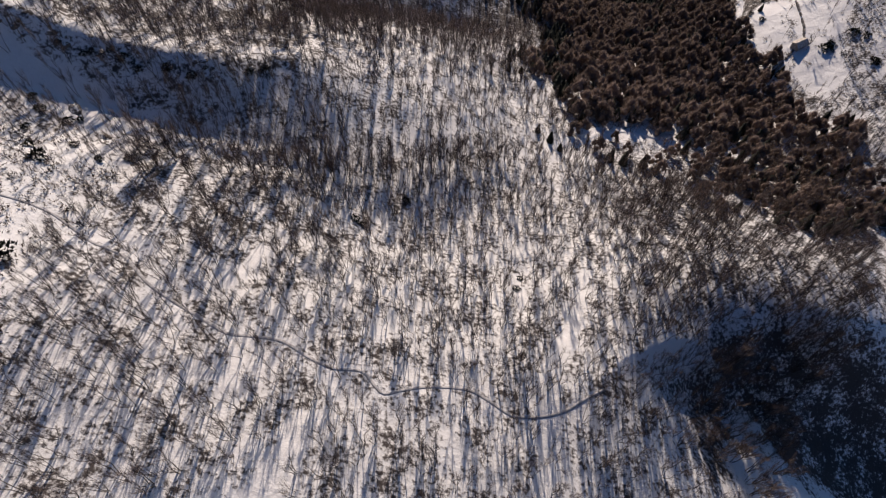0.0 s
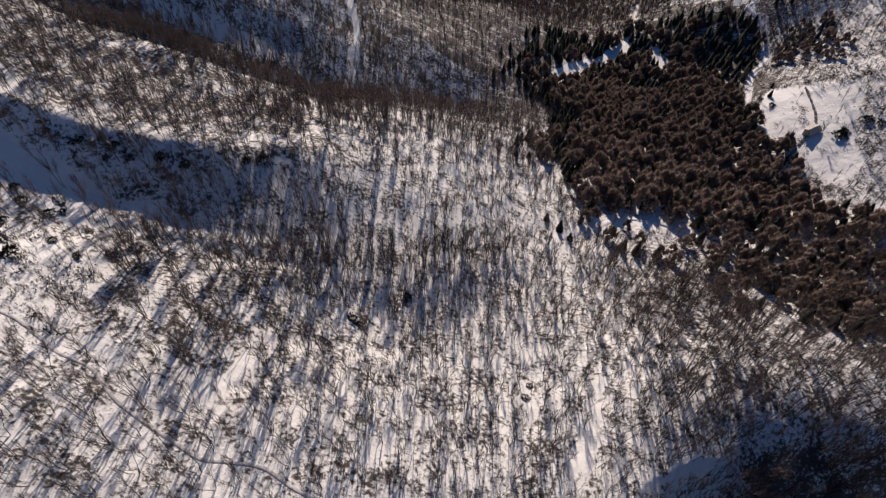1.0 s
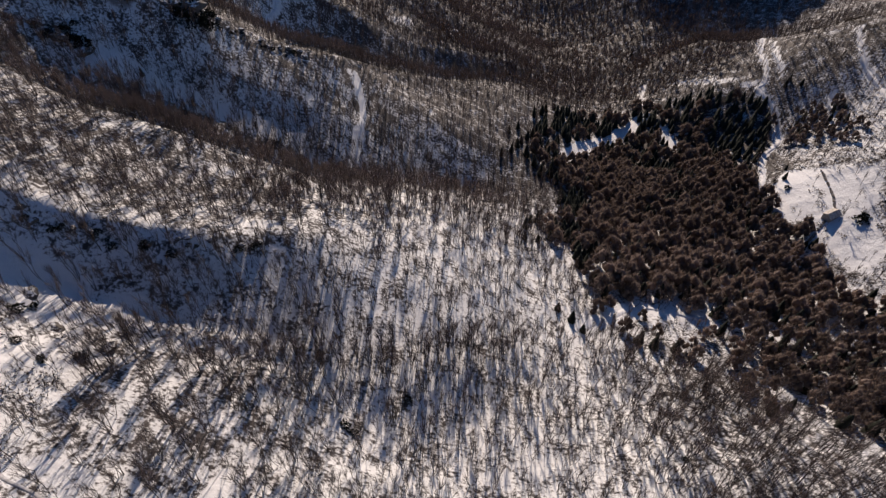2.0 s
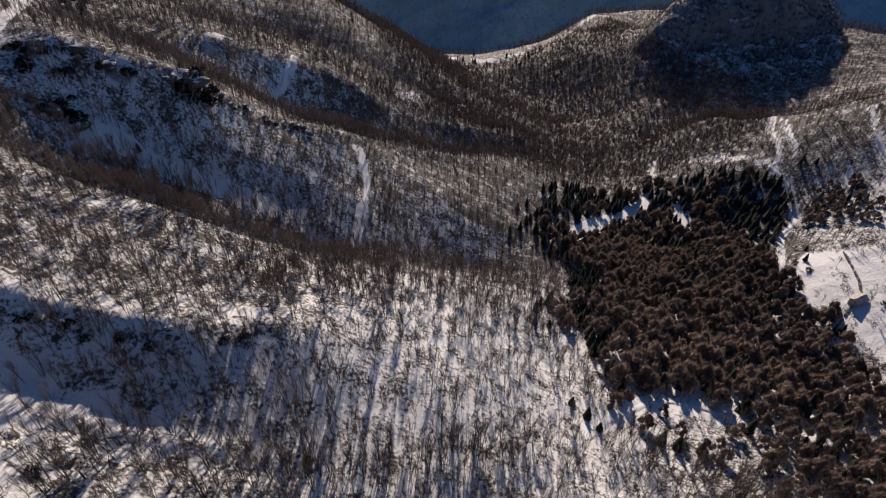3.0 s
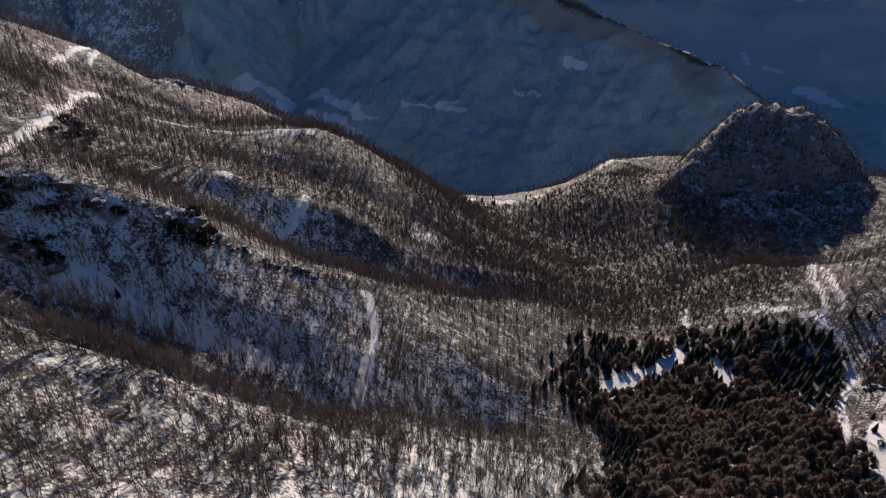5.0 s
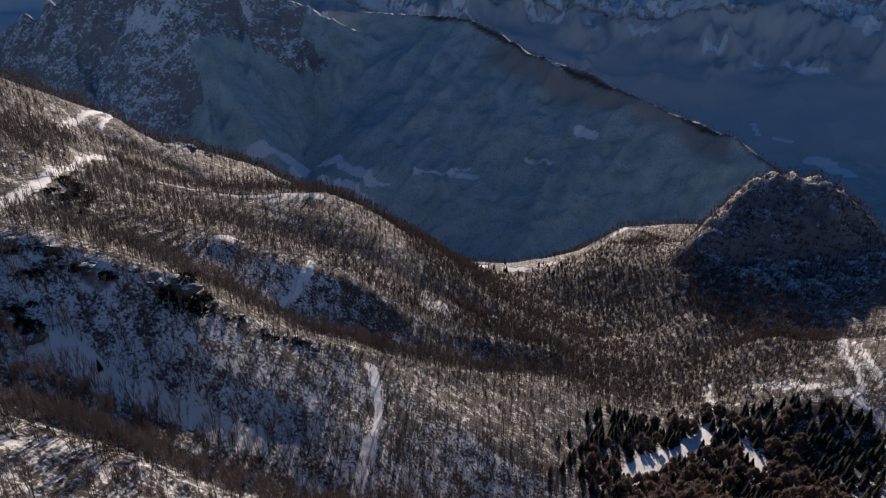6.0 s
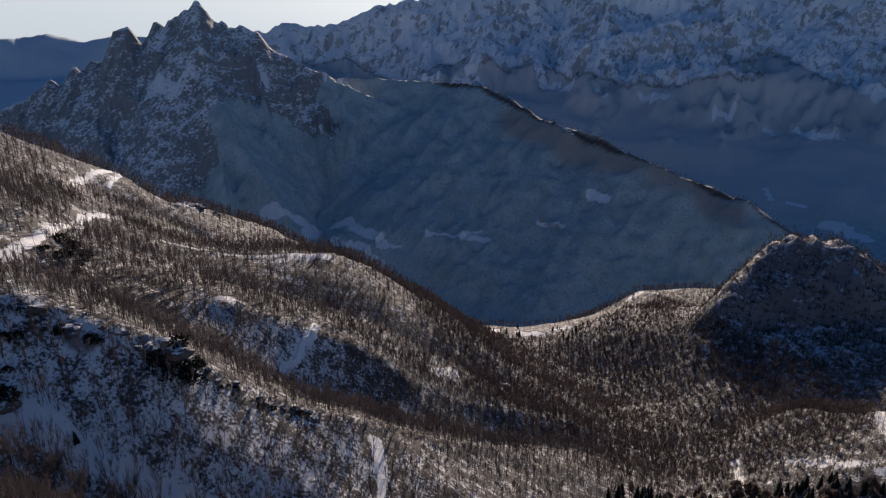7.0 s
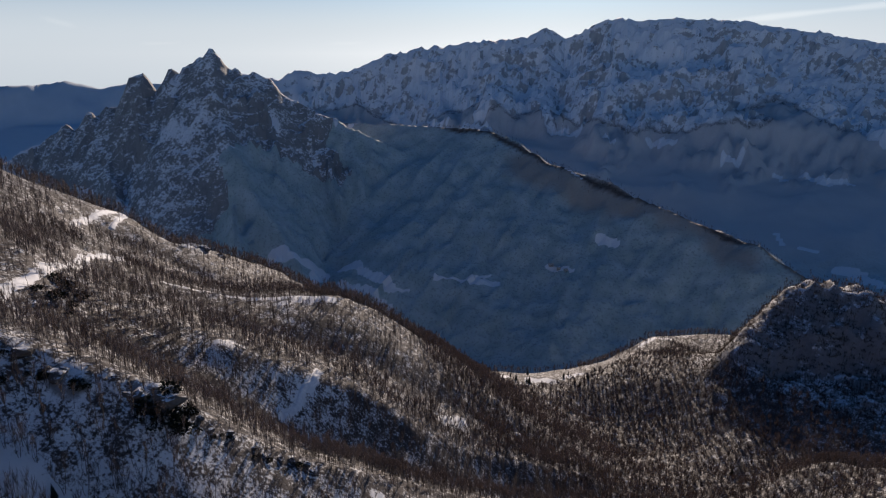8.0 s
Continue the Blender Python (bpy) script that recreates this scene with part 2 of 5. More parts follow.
def rockiness(x, y):
    """Where bare rock breaks through: the knob and a few outcrops."""
    k = 1 - smooth(85, 125, np.hypot((x - KNOB[0] + 8) * np.where(x < KNOB[0], 0.78, 1.1), (y - KNOB[1] + 38) * 0.95))
    for ox, oy, r in ((-112, 272, 8), (-130, 262, 8), (-258, 560, 26), (-4, 483, 10)):
        k = np.maximum(k, 0.8 * (1 - smooth(0.4 * r, r, np.hypot(x - ox, y - oy))))
    return k


# sharp crest lines and sunk gully floors: line, height change, half width
EDGES = []
EDGES.append(([(-155, 152), (-124, 142), (-104, 141), (-88, 142), (-71, 144), (-50, 155)], 6.5, 13))
EDGES.append(([(-151, 264), (-130, 268), (-110, 276), (-91, 290), (-64, 303), (-47, 332), (-10, 378)], 7.0, 15))
EDGES.append(([(-215, 345), (-180, 320), (-161, 322), (-129, 353)], 2.0, 12))
EDGES.append(([(-130, 353), (-104, 366), (-90, 375), (-45, 402), (0, 440), (40, 480)], 7.0, 15))
EDGES.append(([(-250, 425), (-190, 450), (-125, 471), (-97, 509), (-80, 545), (-60, 610), (-40, 700)], 7.0, 18))
EDGES.append(([(-337, 560), (-300, 553), (-251, 552), (-245, 600), (-215, 700), (-120, 800)], 6.0, 18))
EDGES.append(([(41, 52), (47, 58), (61, 65), (81, 70), (92, 74), (105, 77), (120, 79), (155, 77)], 3.4, 9))
EDGES.append(([(-160, 196), (-126, 200), (-97, 202), (-70, 207), (-50, 216)], 5.0, 12))
EDGES.append(([(220, 470), (200, 500), (186, 506), (150, 500)], 5.0, 14))
EDGES.append(([(205, 770), (192, 800), (182, 860), (166, 940)], 9.0, 22))
EDGES.append(([(-95, 124), (-80, 120), (-62, 121), (-46, 124)], -3.0, 9))
EDGES.append(([(-135, 212), (-110, 214), (-85, 222), (-60, 234), (-30, 252), (8, 273)], -7.0, 13))
EDGES.append(([(-88, 345), (-50, 364), (-15, 400), (20, 437), (45, 462)], -7.5, 13))
EDGES.append(([(-200, 400), (-150, 410), (-110, 425), (-60, 450), (0, 500)], -8.0, 18))
EDGES.append(([(-280, 500), (-220, 520), (-170, 560), (-130, 640), (-90, 740)], -9.0, 22))
EDGES.append(([(260, 545), (215, 545), (170, 545), (140, 560)], -2.5, 20))


def height(x, y):
    x, y = np.asarray(x, float), np.asarray(y, float)
    r = np.hypot(x * 1.15, y - 120)
    m = smooth(900, 1180, r)
    near, far = np.zeros_like(x), np.zeros_like(x)
    s = m < 1
    if s.any():
        xs, ys = x[s], y[s]
        rock = rockiness(xs, ys)
        h = spline_height(xs, ys) + 1.8 * fbm(xs, ys, 26, 4, 1) + 3.0 * (fbm(xs, ys, 70, 3, 4, True) - 0.3) * smooth(150, 330, ys)
        for line, rise, half in EDGES:
            d, _ = along(xs, ys, line)
            h = h + rise * np.exp(-d / half)
        u = xs - KNOB[0] + 12 * fbm(xs, ys, 70, 3, 17)
        v = ys - KNOB[1] - 0.12 * u + 1.2 * np.clip(-u - 58, 0, 60) + 14 * fbm(xs, ys, 60, 3, 19)  # a rib runs out towards the valley
        crest = np.interp(u, [-230, -156, -134, -117, -100, -72, -45, -15, 40, 62, 90, 108, 124, 170], [-150, -68, -42, -19, -8, -4, 13, 19, 18, 4, -22, -46, -96, -130])
        face = 0.62 * np.clip(-v - 8, 0, 40) + 1.15 * np.clip(-v - 48, 0, 30) + 0.5 * np.clip(-v - 78, 0, 400) + 0.9 * np.clip(v - 8, 0, 400)
        h = np.maximum(h, crest - face + 5 * (fbm(xs, ys, 26, 4, 18, True) - 0.3) * smooth(0, 40, face))  # the rock knob
        near[s] = h + rock * np.where(ys > 600, smooth(-130, 0, xs - KNOB[0]) * 0.75 + 0.25, 0.3) * (6 * fbm(xs, ys, 38, 4, 2, True) + 8 * fbm(xs, ys, 19, 3, 3, True) - 3)
    s = m > 0
    if s.any():
        far[s] = far_height(x[s], y[s])
    return near * (1 - m) + far * m


def sunny(x, y):
    """1 on slopes that fall away towards the sun, 0 on the faces turned from it."""
    rise = (height(x, y + 7) - height(x, y - 7)) / 14
    return smooth(0.16, -0.12, rise)


CREST_LINES = [line for line, lift, _ in EDGES[:6] + EDGES[7:8]]


def crest_belt(x, y):
    """The strip just over each crest, on its sunny side, where the trees stand closest."""
    b = np.zeros_like(x)
    for line in CREST_LINES:
        d, at = along(x, y, [(px, py, py) for px, py in line])
        b = np.maximum(b, smooth(34, 20, d) * (y > at - 1))
    return b


def height_at(x, y):
    return float(height(np.array([x]), np.array([y]))[0])
# ---- end of relief ----


# ---- materials ----
def node(tree, kind, **values):
    n = tree.nodes.new(kind)
    for key, value in values.items():
        if key in n.inputs:
            n.inputs[key].default_value = value
    return n


def noise_node(tree, scale, detail=4.0, rough=0.6, coords=None):
    n = node(tree, "ShaderNodeTexNoise", Scale=scale, Detail=detail, Roughness=rough)
    if coords is not None:
        tree.links.new(coords, n.inputs["Vector"])
    return n.outputs["Fac"]


def ramp(tree, value, low, high, a=0.0, b=1.0):
    n = tree.nodes.new("ShaderNodeMapRange")
    n.interpolation_type = "SMOOTHSTEP"
    for key, v in (("From Min", low), ("From Max", high), ("To Min", a), ("To Max", b)):
        if isinstance(v, (int, float)):
            n.inputs[key].default_value = v
        else:
            tree.links.new(v, n.inputs[key])
    tree.links.new(value, n.inputs["Value"])
    return n.outputs["Result"]


def mix(tree, fac, a, b):
    n = tree.nodes.new("ShaderNodeMix")
    n.data_type = "RGBA"
    for socket, v in ((n.inputs[0], fac), (n.inputs[6], a), (n.inputs[7], b)):
        if isinstance(v, tuple):
            socket.default_value = (*v, 1)
        elif isinstance(v, (int, float)):
            socket.default_value = v
        else:
            tree.links.new(v, socket)
    return n.outputs[2]


def sums(tree, kind, a, b):
    n = tree.nodes.new("ShaderNodeMath")
    n.operation = kind
    for socket, v in ((n.inputs[0], a), (n.inputs[1], b)):
        if isinstance(v, (int, float)):
            socket.default_value = v
        else:
            tree.links.new(v, socket)
    return n.outputs[0]


def blank(name, rough=0.9, metal=0.0):
    m = bpy.data.materials.new(name)
    m.use_nodes = True
    tree = m.node_tree
    shader = tree.nodes["Principled BSDF"]
    shader.inputs["Roughness"].default_value = rough
    shader.inputs["Metallic"].default_value = metal
    shader.inputs["Specular IOR Level"].default_value = 0.2
    place = tree.nodes.new("ShaderNodeNewGeometry").outputs["Position"]
    return m, tree, shader, place


def relief_of(tree, shader, value, strength, distance):
    b = node(tree, "ShaderNodeBump", Strength=strength, Distance=distance)
    tree.links.new(value, b.inputs["Height"])
    tree.links.new(b.outputs[0], shader.inputs["Normal"])


def two_tone(name, a, b, scale, rough=0.9, fine=None, bump=0.3, per_thing=0.0, per_island=0.0, sheer=0.0, gaps=0.0):
    m, tree, shader, place = blank(name, rough)
    n = noise_node(tree, scale, 5, 0.65, place)
    colour = mix(tree, ramp(tree, n, 0.35, 0.65), a, b)
    if per_thing or per_island:
        hue = tree.nodes.new("ShaderNodeHueSaturation")
        tree.links.new(colour, hue.inputs["Color"])
        if per_thing:
            r = tree.nodes.new("ShaderNodeObjectInfo").outputs["Random"]
        else:
            r = tree.nodes.new("ShaderNodeNewGeometry").outputs["Random Per Island"]
        spread = per_thing or per_island
        tree.links.new(ramp(tree, r, 0.0, 1.0, 1 - spread, 1 + spread), hue.inputs["Value"])
        colour = hue.outputs["Color"]
    tree.links.new(colour, shader.inputs["Base Color"])
    if sheer:
        shader.inputs["Specular IOR Level"].default_value = 0.1
    relief_of(tree, shader, noise_node(tree, fine or scale * 8, 3, 0.6, place), bump, 0.1)
    if sheer:  # fine twigs and needles let light through between them
        glow, both = tree.nodes.new("ShaderNodeBsdfTranslucent"), node(tree, "ShaderNodeMixShader", Fac=sheer)
        tree.links.new(colour, glow.inputs["Color"])
        tree.links.new(shader.outputs[0], both.inputs[1])
        tree.links.new(glow.outputs[0], both.inputs[2])
        if gaps:  # each blade stands for a spray of finer twigs with air between them
            clear, open_work = tree.nodes.new("ShaderNodeBsdfTransparent"), node(tree, "ShaderNodeMixShader", Fac=gaps)
            tree.links.new(both.outputs[0], open_work.inputs[1])
            tree.links.new(clear.outputs[0], open_work.inputs[2])
            both = open_work
        tree.links.new(both.outputs[0], tree.nodes["Material Output"].inputs["Surface"])
    return m


def ground_material():
    """Snow with leaf litter under the trees, rock on the steep places, haze-paled forest on the far slopes.
    The three shares come from the ground's own cover values: open snow, rock, far forest."""
    m, tree, shader, place = blank("snowy_ground", 0.75)
    cover = node(tree, "ShaderNodeAttribute")
    cover.attribute_name = "cover"
    split = tree.nodes.new("ShaderNodeSeparateColor")
    tree.links.new(cover.outputs["Color"], split.inputs[0])
    snowy, rocky, wooded = sums(tree, "SUBTRACT", sums(tree, "MULTIPLY", split.outputs[0], 3.0), 2.0), split.outputs[1], split.outputs[2]
    normal = tree.nodes.new("ShaderNodeNewGeometry").outputs["Normal"]
    axis = tree.nodes.new("ShaderNodeSeparateXYZ")
    tree.links.new(normal, axis.inputs[0])
    upright = axis.outputs["Z"]
    fine, mid, broad = noise_node(tree, 0.9, 6, 0.7, place), noise_node(tree, 0.16, 5, 0.6, place), noise_node(tree, 0.02, 4, 0.6, place)
    snow = mix(tree, mid, (0.77, 0.78, 0.8), (0.88, 0.885, 0.895))
    litter = mix(tree, fine, (0.04, 0.034, 0.034), (0.082, 0.071, 0.069))
    bare = sums(tree, "ADD", sums(tree, "MULTIPLY", fine, 0.6), sums(tree, "MULTIPLY", mid, 0.4))
    bare = sums(tree, "SUBTRACT", bare, sums(tree, "MULTIPLY", sums(tree, "SUBTRACT", snowy, 0.25), 0.3))
    floor = mix(tree, ramp(tree, bare, 0.46, 0.57), snow, litter)
    # rock with snow on its ledges
    stone = mix(tree, noise_node(tree, 0.35, 6, 0.7, place), (0.15, 0.147, 0.147), (0.38, 0.36, 0.345))
    spot = tree.nodes.new("ShaderNodeSeparateXYZ")
    tree.links.new(place, spot.inputs[0])
    # rock of the range painted paler than the peak's, for distance haze
    far_stone = noise_node(tree, 0.04, 6, 0.7, place)
    far_stone = mix(tree, ramp(tree, spot.outputs["Y"], 2500, 2900), mix(tree, far_stone, (0.16, 0.165, 0.17), (0.34, 0.34, 0.34)), mix(tree, far_stone, (0.3, 0.305, 0.31), (0.52, 0.52, 0.52)))
    stone = mix(tree, ramp(tree, spot.outputs["Y"], 1100, 1300), stone, far_stone)
    patches = mix(tree, ramp(tree, spot.outputs["Y"], 2600, 2900), noise_node(tree, 0.13, 8, 0.8, place), noise_node(tree, 0.016, 9, 0.72, place))
    ledge = sums(tree, "ADD", upright, sums(tree, "MULTIPLY", sums(tree, "SUBTRACT", patches, 0.5), 2.3))
    ledge = sums(tree, "ADD", ledge, sums(tree, "MULTIPLY", sums(tree, "SUBTRACT", broad, 0.5), 0.7))
    ledge = sums(tree, "ADD", ledge, sums(tree, "SUBTRACT", cover.outputs["Alpha"], 0.5))
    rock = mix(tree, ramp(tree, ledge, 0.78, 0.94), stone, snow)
    # distant woods: haze put into pale base colours, whiter with distance, russet on one sunny ridge
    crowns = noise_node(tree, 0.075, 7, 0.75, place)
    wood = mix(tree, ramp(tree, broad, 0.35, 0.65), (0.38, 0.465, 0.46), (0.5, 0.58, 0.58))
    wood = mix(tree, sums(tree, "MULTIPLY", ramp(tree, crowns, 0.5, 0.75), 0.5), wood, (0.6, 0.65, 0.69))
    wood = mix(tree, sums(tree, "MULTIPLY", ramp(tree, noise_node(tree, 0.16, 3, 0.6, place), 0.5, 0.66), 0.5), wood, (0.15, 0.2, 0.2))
    # haze as colour: paler past 2150 m, bluer at the far left
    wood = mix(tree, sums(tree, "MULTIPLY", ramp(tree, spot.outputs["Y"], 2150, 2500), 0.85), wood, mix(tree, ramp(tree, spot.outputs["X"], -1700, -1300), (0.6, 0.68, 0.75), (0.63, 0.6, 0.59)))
    russet = node(tree, "ShaderNodeAttribute")
    russet.attribute_name = "russet"
    wood = mix(tree, russet.outputs["Fac"], wood, (0.4, 0.33, 0.28))
    # brown of the crest trees, darkened to dull the ridge's sunlit rim
    crest = node(tree, "ShaderNodeAttribute")
    crest.attribute_name = "crest"
    wood = mix(tree, crest.outputs["Fac"], wood, (0.1, 0.082, 0.072))
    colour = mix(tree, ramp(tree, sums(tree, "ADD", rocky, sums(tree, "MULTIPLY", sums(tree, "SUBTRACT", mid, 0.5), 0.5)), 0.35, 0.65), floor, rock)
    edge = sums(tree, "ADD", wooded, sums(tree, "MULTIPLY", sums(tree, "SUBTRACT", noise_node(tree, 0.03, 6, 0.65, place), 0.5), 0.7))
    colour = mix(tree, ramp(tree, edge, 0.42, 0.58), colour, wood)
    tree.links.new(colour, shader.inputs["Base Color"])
    shader.inputs["Specular IOR Level"].default_value = 0.2
    relief_of(tree, shader, sums(tree, "ADD", fine, sums(tree, "MULTIPLY", mid, 3.0)), 0.5, 0.6)
    return m


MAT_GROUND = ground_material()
MAT_BARK = two_tone("grey_bark", (0.05, 0.043, 0.038), (0.11, 0.096, 0.085), 0.6, 0.9)
MAT_TWIG = two_tone("bare_twigs", (0.122, 0.098, 0.093), (0.208, 0.17, 0.161), 0.07, 0.9, sheer=0.06, gaps=0.48)
MAT_LARCH = two_tone("larch_twigs", (0.19, 0.147, 0.126), (0.33, 0.265, 0.232), 0.12, 0.9, per_thing=0.25, sheer=0.5)
MAT_SPRUCE = two_tone("spruce_needles", (0.014, 0.018, 0.014), (0.038, 0.042, 0.031), 0.5, 0.9, per_thing=0.3)
MAT_SHRUB = two_tone("scrub", (0.03, 0.025, 0.02), (0.1, 0.075, 0.06), 0.2, 0.9, sheer=0.2)
MAT_ROAD = two_tone("packed_snow", (0.7, 0.71, 0.74), (0.86, 0.87, 0.89), 0.5, 0.7)
MAT_TRAIL = two_tone("trodden_snow", (0.3, 0.3, 0.31), (0.55, 0.55, 0.57), 0.8, 0.85)
MAT_STONE = two_tone("field_stone", (0.14, 0.13, 0.12), (0.34, 0.31, 0.28), 1.5, 0.9, per_thing=0.2)
MAT_ROOF = two_tone("weathered_roof", (0.42, 0.38, 0.33), (0.68, 0.63, 0.57), 0.8, 0.8)
MAT_WALL = two_tone("rendered_wall", (0.3, 0.27, 0.24), (0.5, 0.46, 0.41), 1.2, 0.9)
MAT_DOOR = two_tone("old_boards", (0.06, 0.045, 0.035), (0.12, 0.09, 0.07), 3.0, 0.85)


# ---- mesh building ----
def mesh_of(name, verts, tris, materials, slots=None):
    me = bpy.data.meshes.new(name)
    verts, tris = np.asarray(verts, np.float32), np.asarray(tris, np.int32)
    me.vertices.add(len(verts))
    me.vertices.foreach_set("co", verts.ravel())
    me.loops.add(tris.size)
    me.loops.foreach_set("vertex_index", tris.ravel())
    me.polygons.add(len(tris))
    me.polygons.foreach_set("loop_start", np.arange(0, tris.size, 3, dtype=np.int32))
    for m in materials:
        me.materials.append(m)
    if slots is not None:
        me.polygons.foreach_set("material_index", np.asarray(slots, np.int32))
    me.update(calc_edges=True)
    return me


def part(name, bm, material, parent, label=""):
    me = bpy.data.meshes.new(name)
    bm.to_mesh(me)
    bm.free()
    me.materials.append(material)
    ob = new(name, me)
    ob.parent = parent
    return tagged(ob, label)


def mesh_part(name, me, parent, label=""):
    ob = new(name, me)
    ob.parent = parent
    return tagged(ob, label)


# ---- plan: open ground, roads and woods ----
TRAIL = [(-94.4, 78.2), (-89.1, 77.3), (-84.1, 75.5), (-79.6, 72.6), (-74.7, 69.4), (-68.3, 67), (-62.4, 61.2), (-57.6, 58.1), (-51.4, 54.7), (-45.4, 51.5), (-41.1, 51.5), (-34.4, 51.1), (-28.2, 47.7), (-23.4, 45.9), (-17.6, 45.9), (-15, 43.2), (-12.5, 41.1), (-7.9, 43), (-3, 44.4), (3.3, 45), (7.3, 44.5), (12.4, 41.5), (16.3, 39.6), (23.1, 40.1), (28.9, 42.1), (35.1, 45.9), (39.8, 48.4)]
ROAD_CREST = [(-166, 245), (-173, 272), (-180, 292), (-186, 314), (-191, 330), (-200, 350), (-212, 375), (-223, 395), (-232, 412), (-240, 430), (-246, 447), (-245, 460)]
ROAD_SADDLE = [(-101, 344), (-98.5, 352), (-98.5, 361), (-96, 369), (-97, 378)]
ROAD_BEND = [(-278, 468), (-289, 484), (-296, 515), (-303, 544), (-299, 550), (-289, 526), (-284, 512)]
ROAD_RIGHT = [(228, 480), (220, 465), (212, 445), (208, 420), (203, 404), (197, 399), (201, 386), (202, 371), (196, 347), (182, 333), (174, 310), (165, 292)]
ROAD_UPPER = [(262, 430), (255, 408), (251, 388), (250, 352)]
TRACK_VALLEY = [(43, 160), (58, 172), (75, 184), (101, 182)]
CREST_SNOW = [(-208, 445), (-175, 455), (-133, 468), (-118, 470)]
PASS_SNOW = [(-54, 724), (-20, 738), (22, 749), (68, 790)]
CLEARINGS = [  # lines through open snow, with half widths
    ([(-150, 150), (-117, 128), (-103, 122), (-89, 117), (-78, 119)], 6.5),
    ([(-143, 235), (-131, 236), (-115, 236), (-95, 240), (-78, 245)], 3.2),
    ([(21, 22), (25, 28), (24, 37), (25, 46), (28.4, 55), (35.8, 69)], 2.6),
    ([(35.8, 69), (40.3, 86)], 1.6),
    ([(-32, 17), (-29, 25.6), (-26.5, 33)], 2.8),
    ([(-41.4, 36), (-41.7, 45), (-42.5, 51)], 1.6),
    ([(-51, 64.6), (-45, 70), (-43.5, 78)], 2.4),
    ([(19, 84), (21.7, 73.8)], 1.8),
    ([(-46.5, 246), (-45.5, 262), (-44.5, 278), (-47, 292), (-52, 306)], 1.9),
    ([(135, 433), (140, 450), (146, 474)], 3.2),
    ([(160, 458), (166, 443), (180, 420), (196, 406)], 2.0),
    ([(225, 460), (217, 428), (214, 408)], 1.1),
    ([(232, 377), (224, 346)], 2.0),
    ([(139, 390), (143, 360)], 3.0),
    (CREST_SNOW, 2.2),
    ([(64, 330), (88, 362), (102, 375), (118, 394), (130, 410)], 6.5),
    ([(-112, 148), (-128, 146)], 4),
]
CLEARINGS += [
    ([(-62, 156), (-54, 160)], 2.5),
    ([(-142, 455), (-120, 470)], 2.5),
    ([(-131, 355), (-126, 362)], 2.5),
    ([(-54, 722), (-34, 723), (-18, 744)], 6), ([(5, 737), (34, 743)], 5), ([(46, 765), (62, 784)], 4),
    ([(56, 60), (66, 64.5), (78, 67.5)], 2.2),
    ([(150, 922), (184, 932)], 6), ([(205, 955), (228, 968)], 5),
    ([(-45, 432), (-36, 445)], 5),
    ([(188, 235), (190, 260), (205, 285), (186, 295), (176, 275)], 11),
    (ROAD_CREST, 1.6), (ROAD_SADDLE, 1.3), (ROAD_BEND, 1.4), (ROAD_RIGHT, 1.7), (ROAD_UPPER, 1.8), (TRACK_VALLEY, 4),
]
PLANTATION = [(50, 205), (52, 189), (66, 187), (98, 187), (127, 180), (150, 186), (168, 180), (190, 190), (180, 202), (170, 212), (169, 228), (171, 242), (169, 262), (165, 290), (173, 322), (186, 345), (199, 366), (197, 388), (165, 408), (135, 424), (108, 412), (70, 395), (52, 365), (48, 330), (52, 302), (56, 285), (50, 256), (44, 228)]
MEADOW = [(164, 292), (166, 262), (172, 232), (180, 210), (240, 205), (270, 300), (215, 335), (195, 345), (175, 318)]
MIXED = [(46, 172), (62, 183), (98, 182), (127, 175), (171, 175), (187, 155), (160, 113), (122, 109), (104, 115), (96, 141), (70, 158)]


def inside(x, y, ring):
    hit = np.zeros(np.shape(x), bool)
    for (ax, ay), (bx, by) in zip(ring, ring[1:] + ring[:1]):
        hit ^= ((ay > y) != (by > y)) & (x < (bx - ax) * (y - ay) / (by - ay + 1e-9) + ax)
    return hit


def openness(x, y):
    o = np.zeros_like(x)
    for line, half in CLEARINGS:
        d, _ = along(x, y, line)
        d = d + 0.6 * half * fbm(x, y, 9, 3, 31)
        o = np.maximum(o, 0.92 * (1 - smooth(half * 0.6, half * 1.2, d)))
    return o


def shrubby(x, y):
    s = smooth(-74, -84, x) * smooth(112, 98, y) * smooth(20, 34, y)
    s = np.maximum(s, smooth(0, 16, x - 0.05 * y - 196 - 20 * smooth(325, 385, y)) * smooth(480, 440, y) * smooth(180, 200, y) * 0.8)
    return s


def in_view(x, y):
    """The stretch of the plan that the walk overlooks."""
    return (x < 75 + 0.66 * y) & (x > -75 - 0.9 * y) & (y > 8)


def in_plantation(x, y):
    return inside(x + 8 * fbm(x, y, 20, 3, 63), y + 8 * fbm(x, y, 20, 3, 64), PLANTATION)


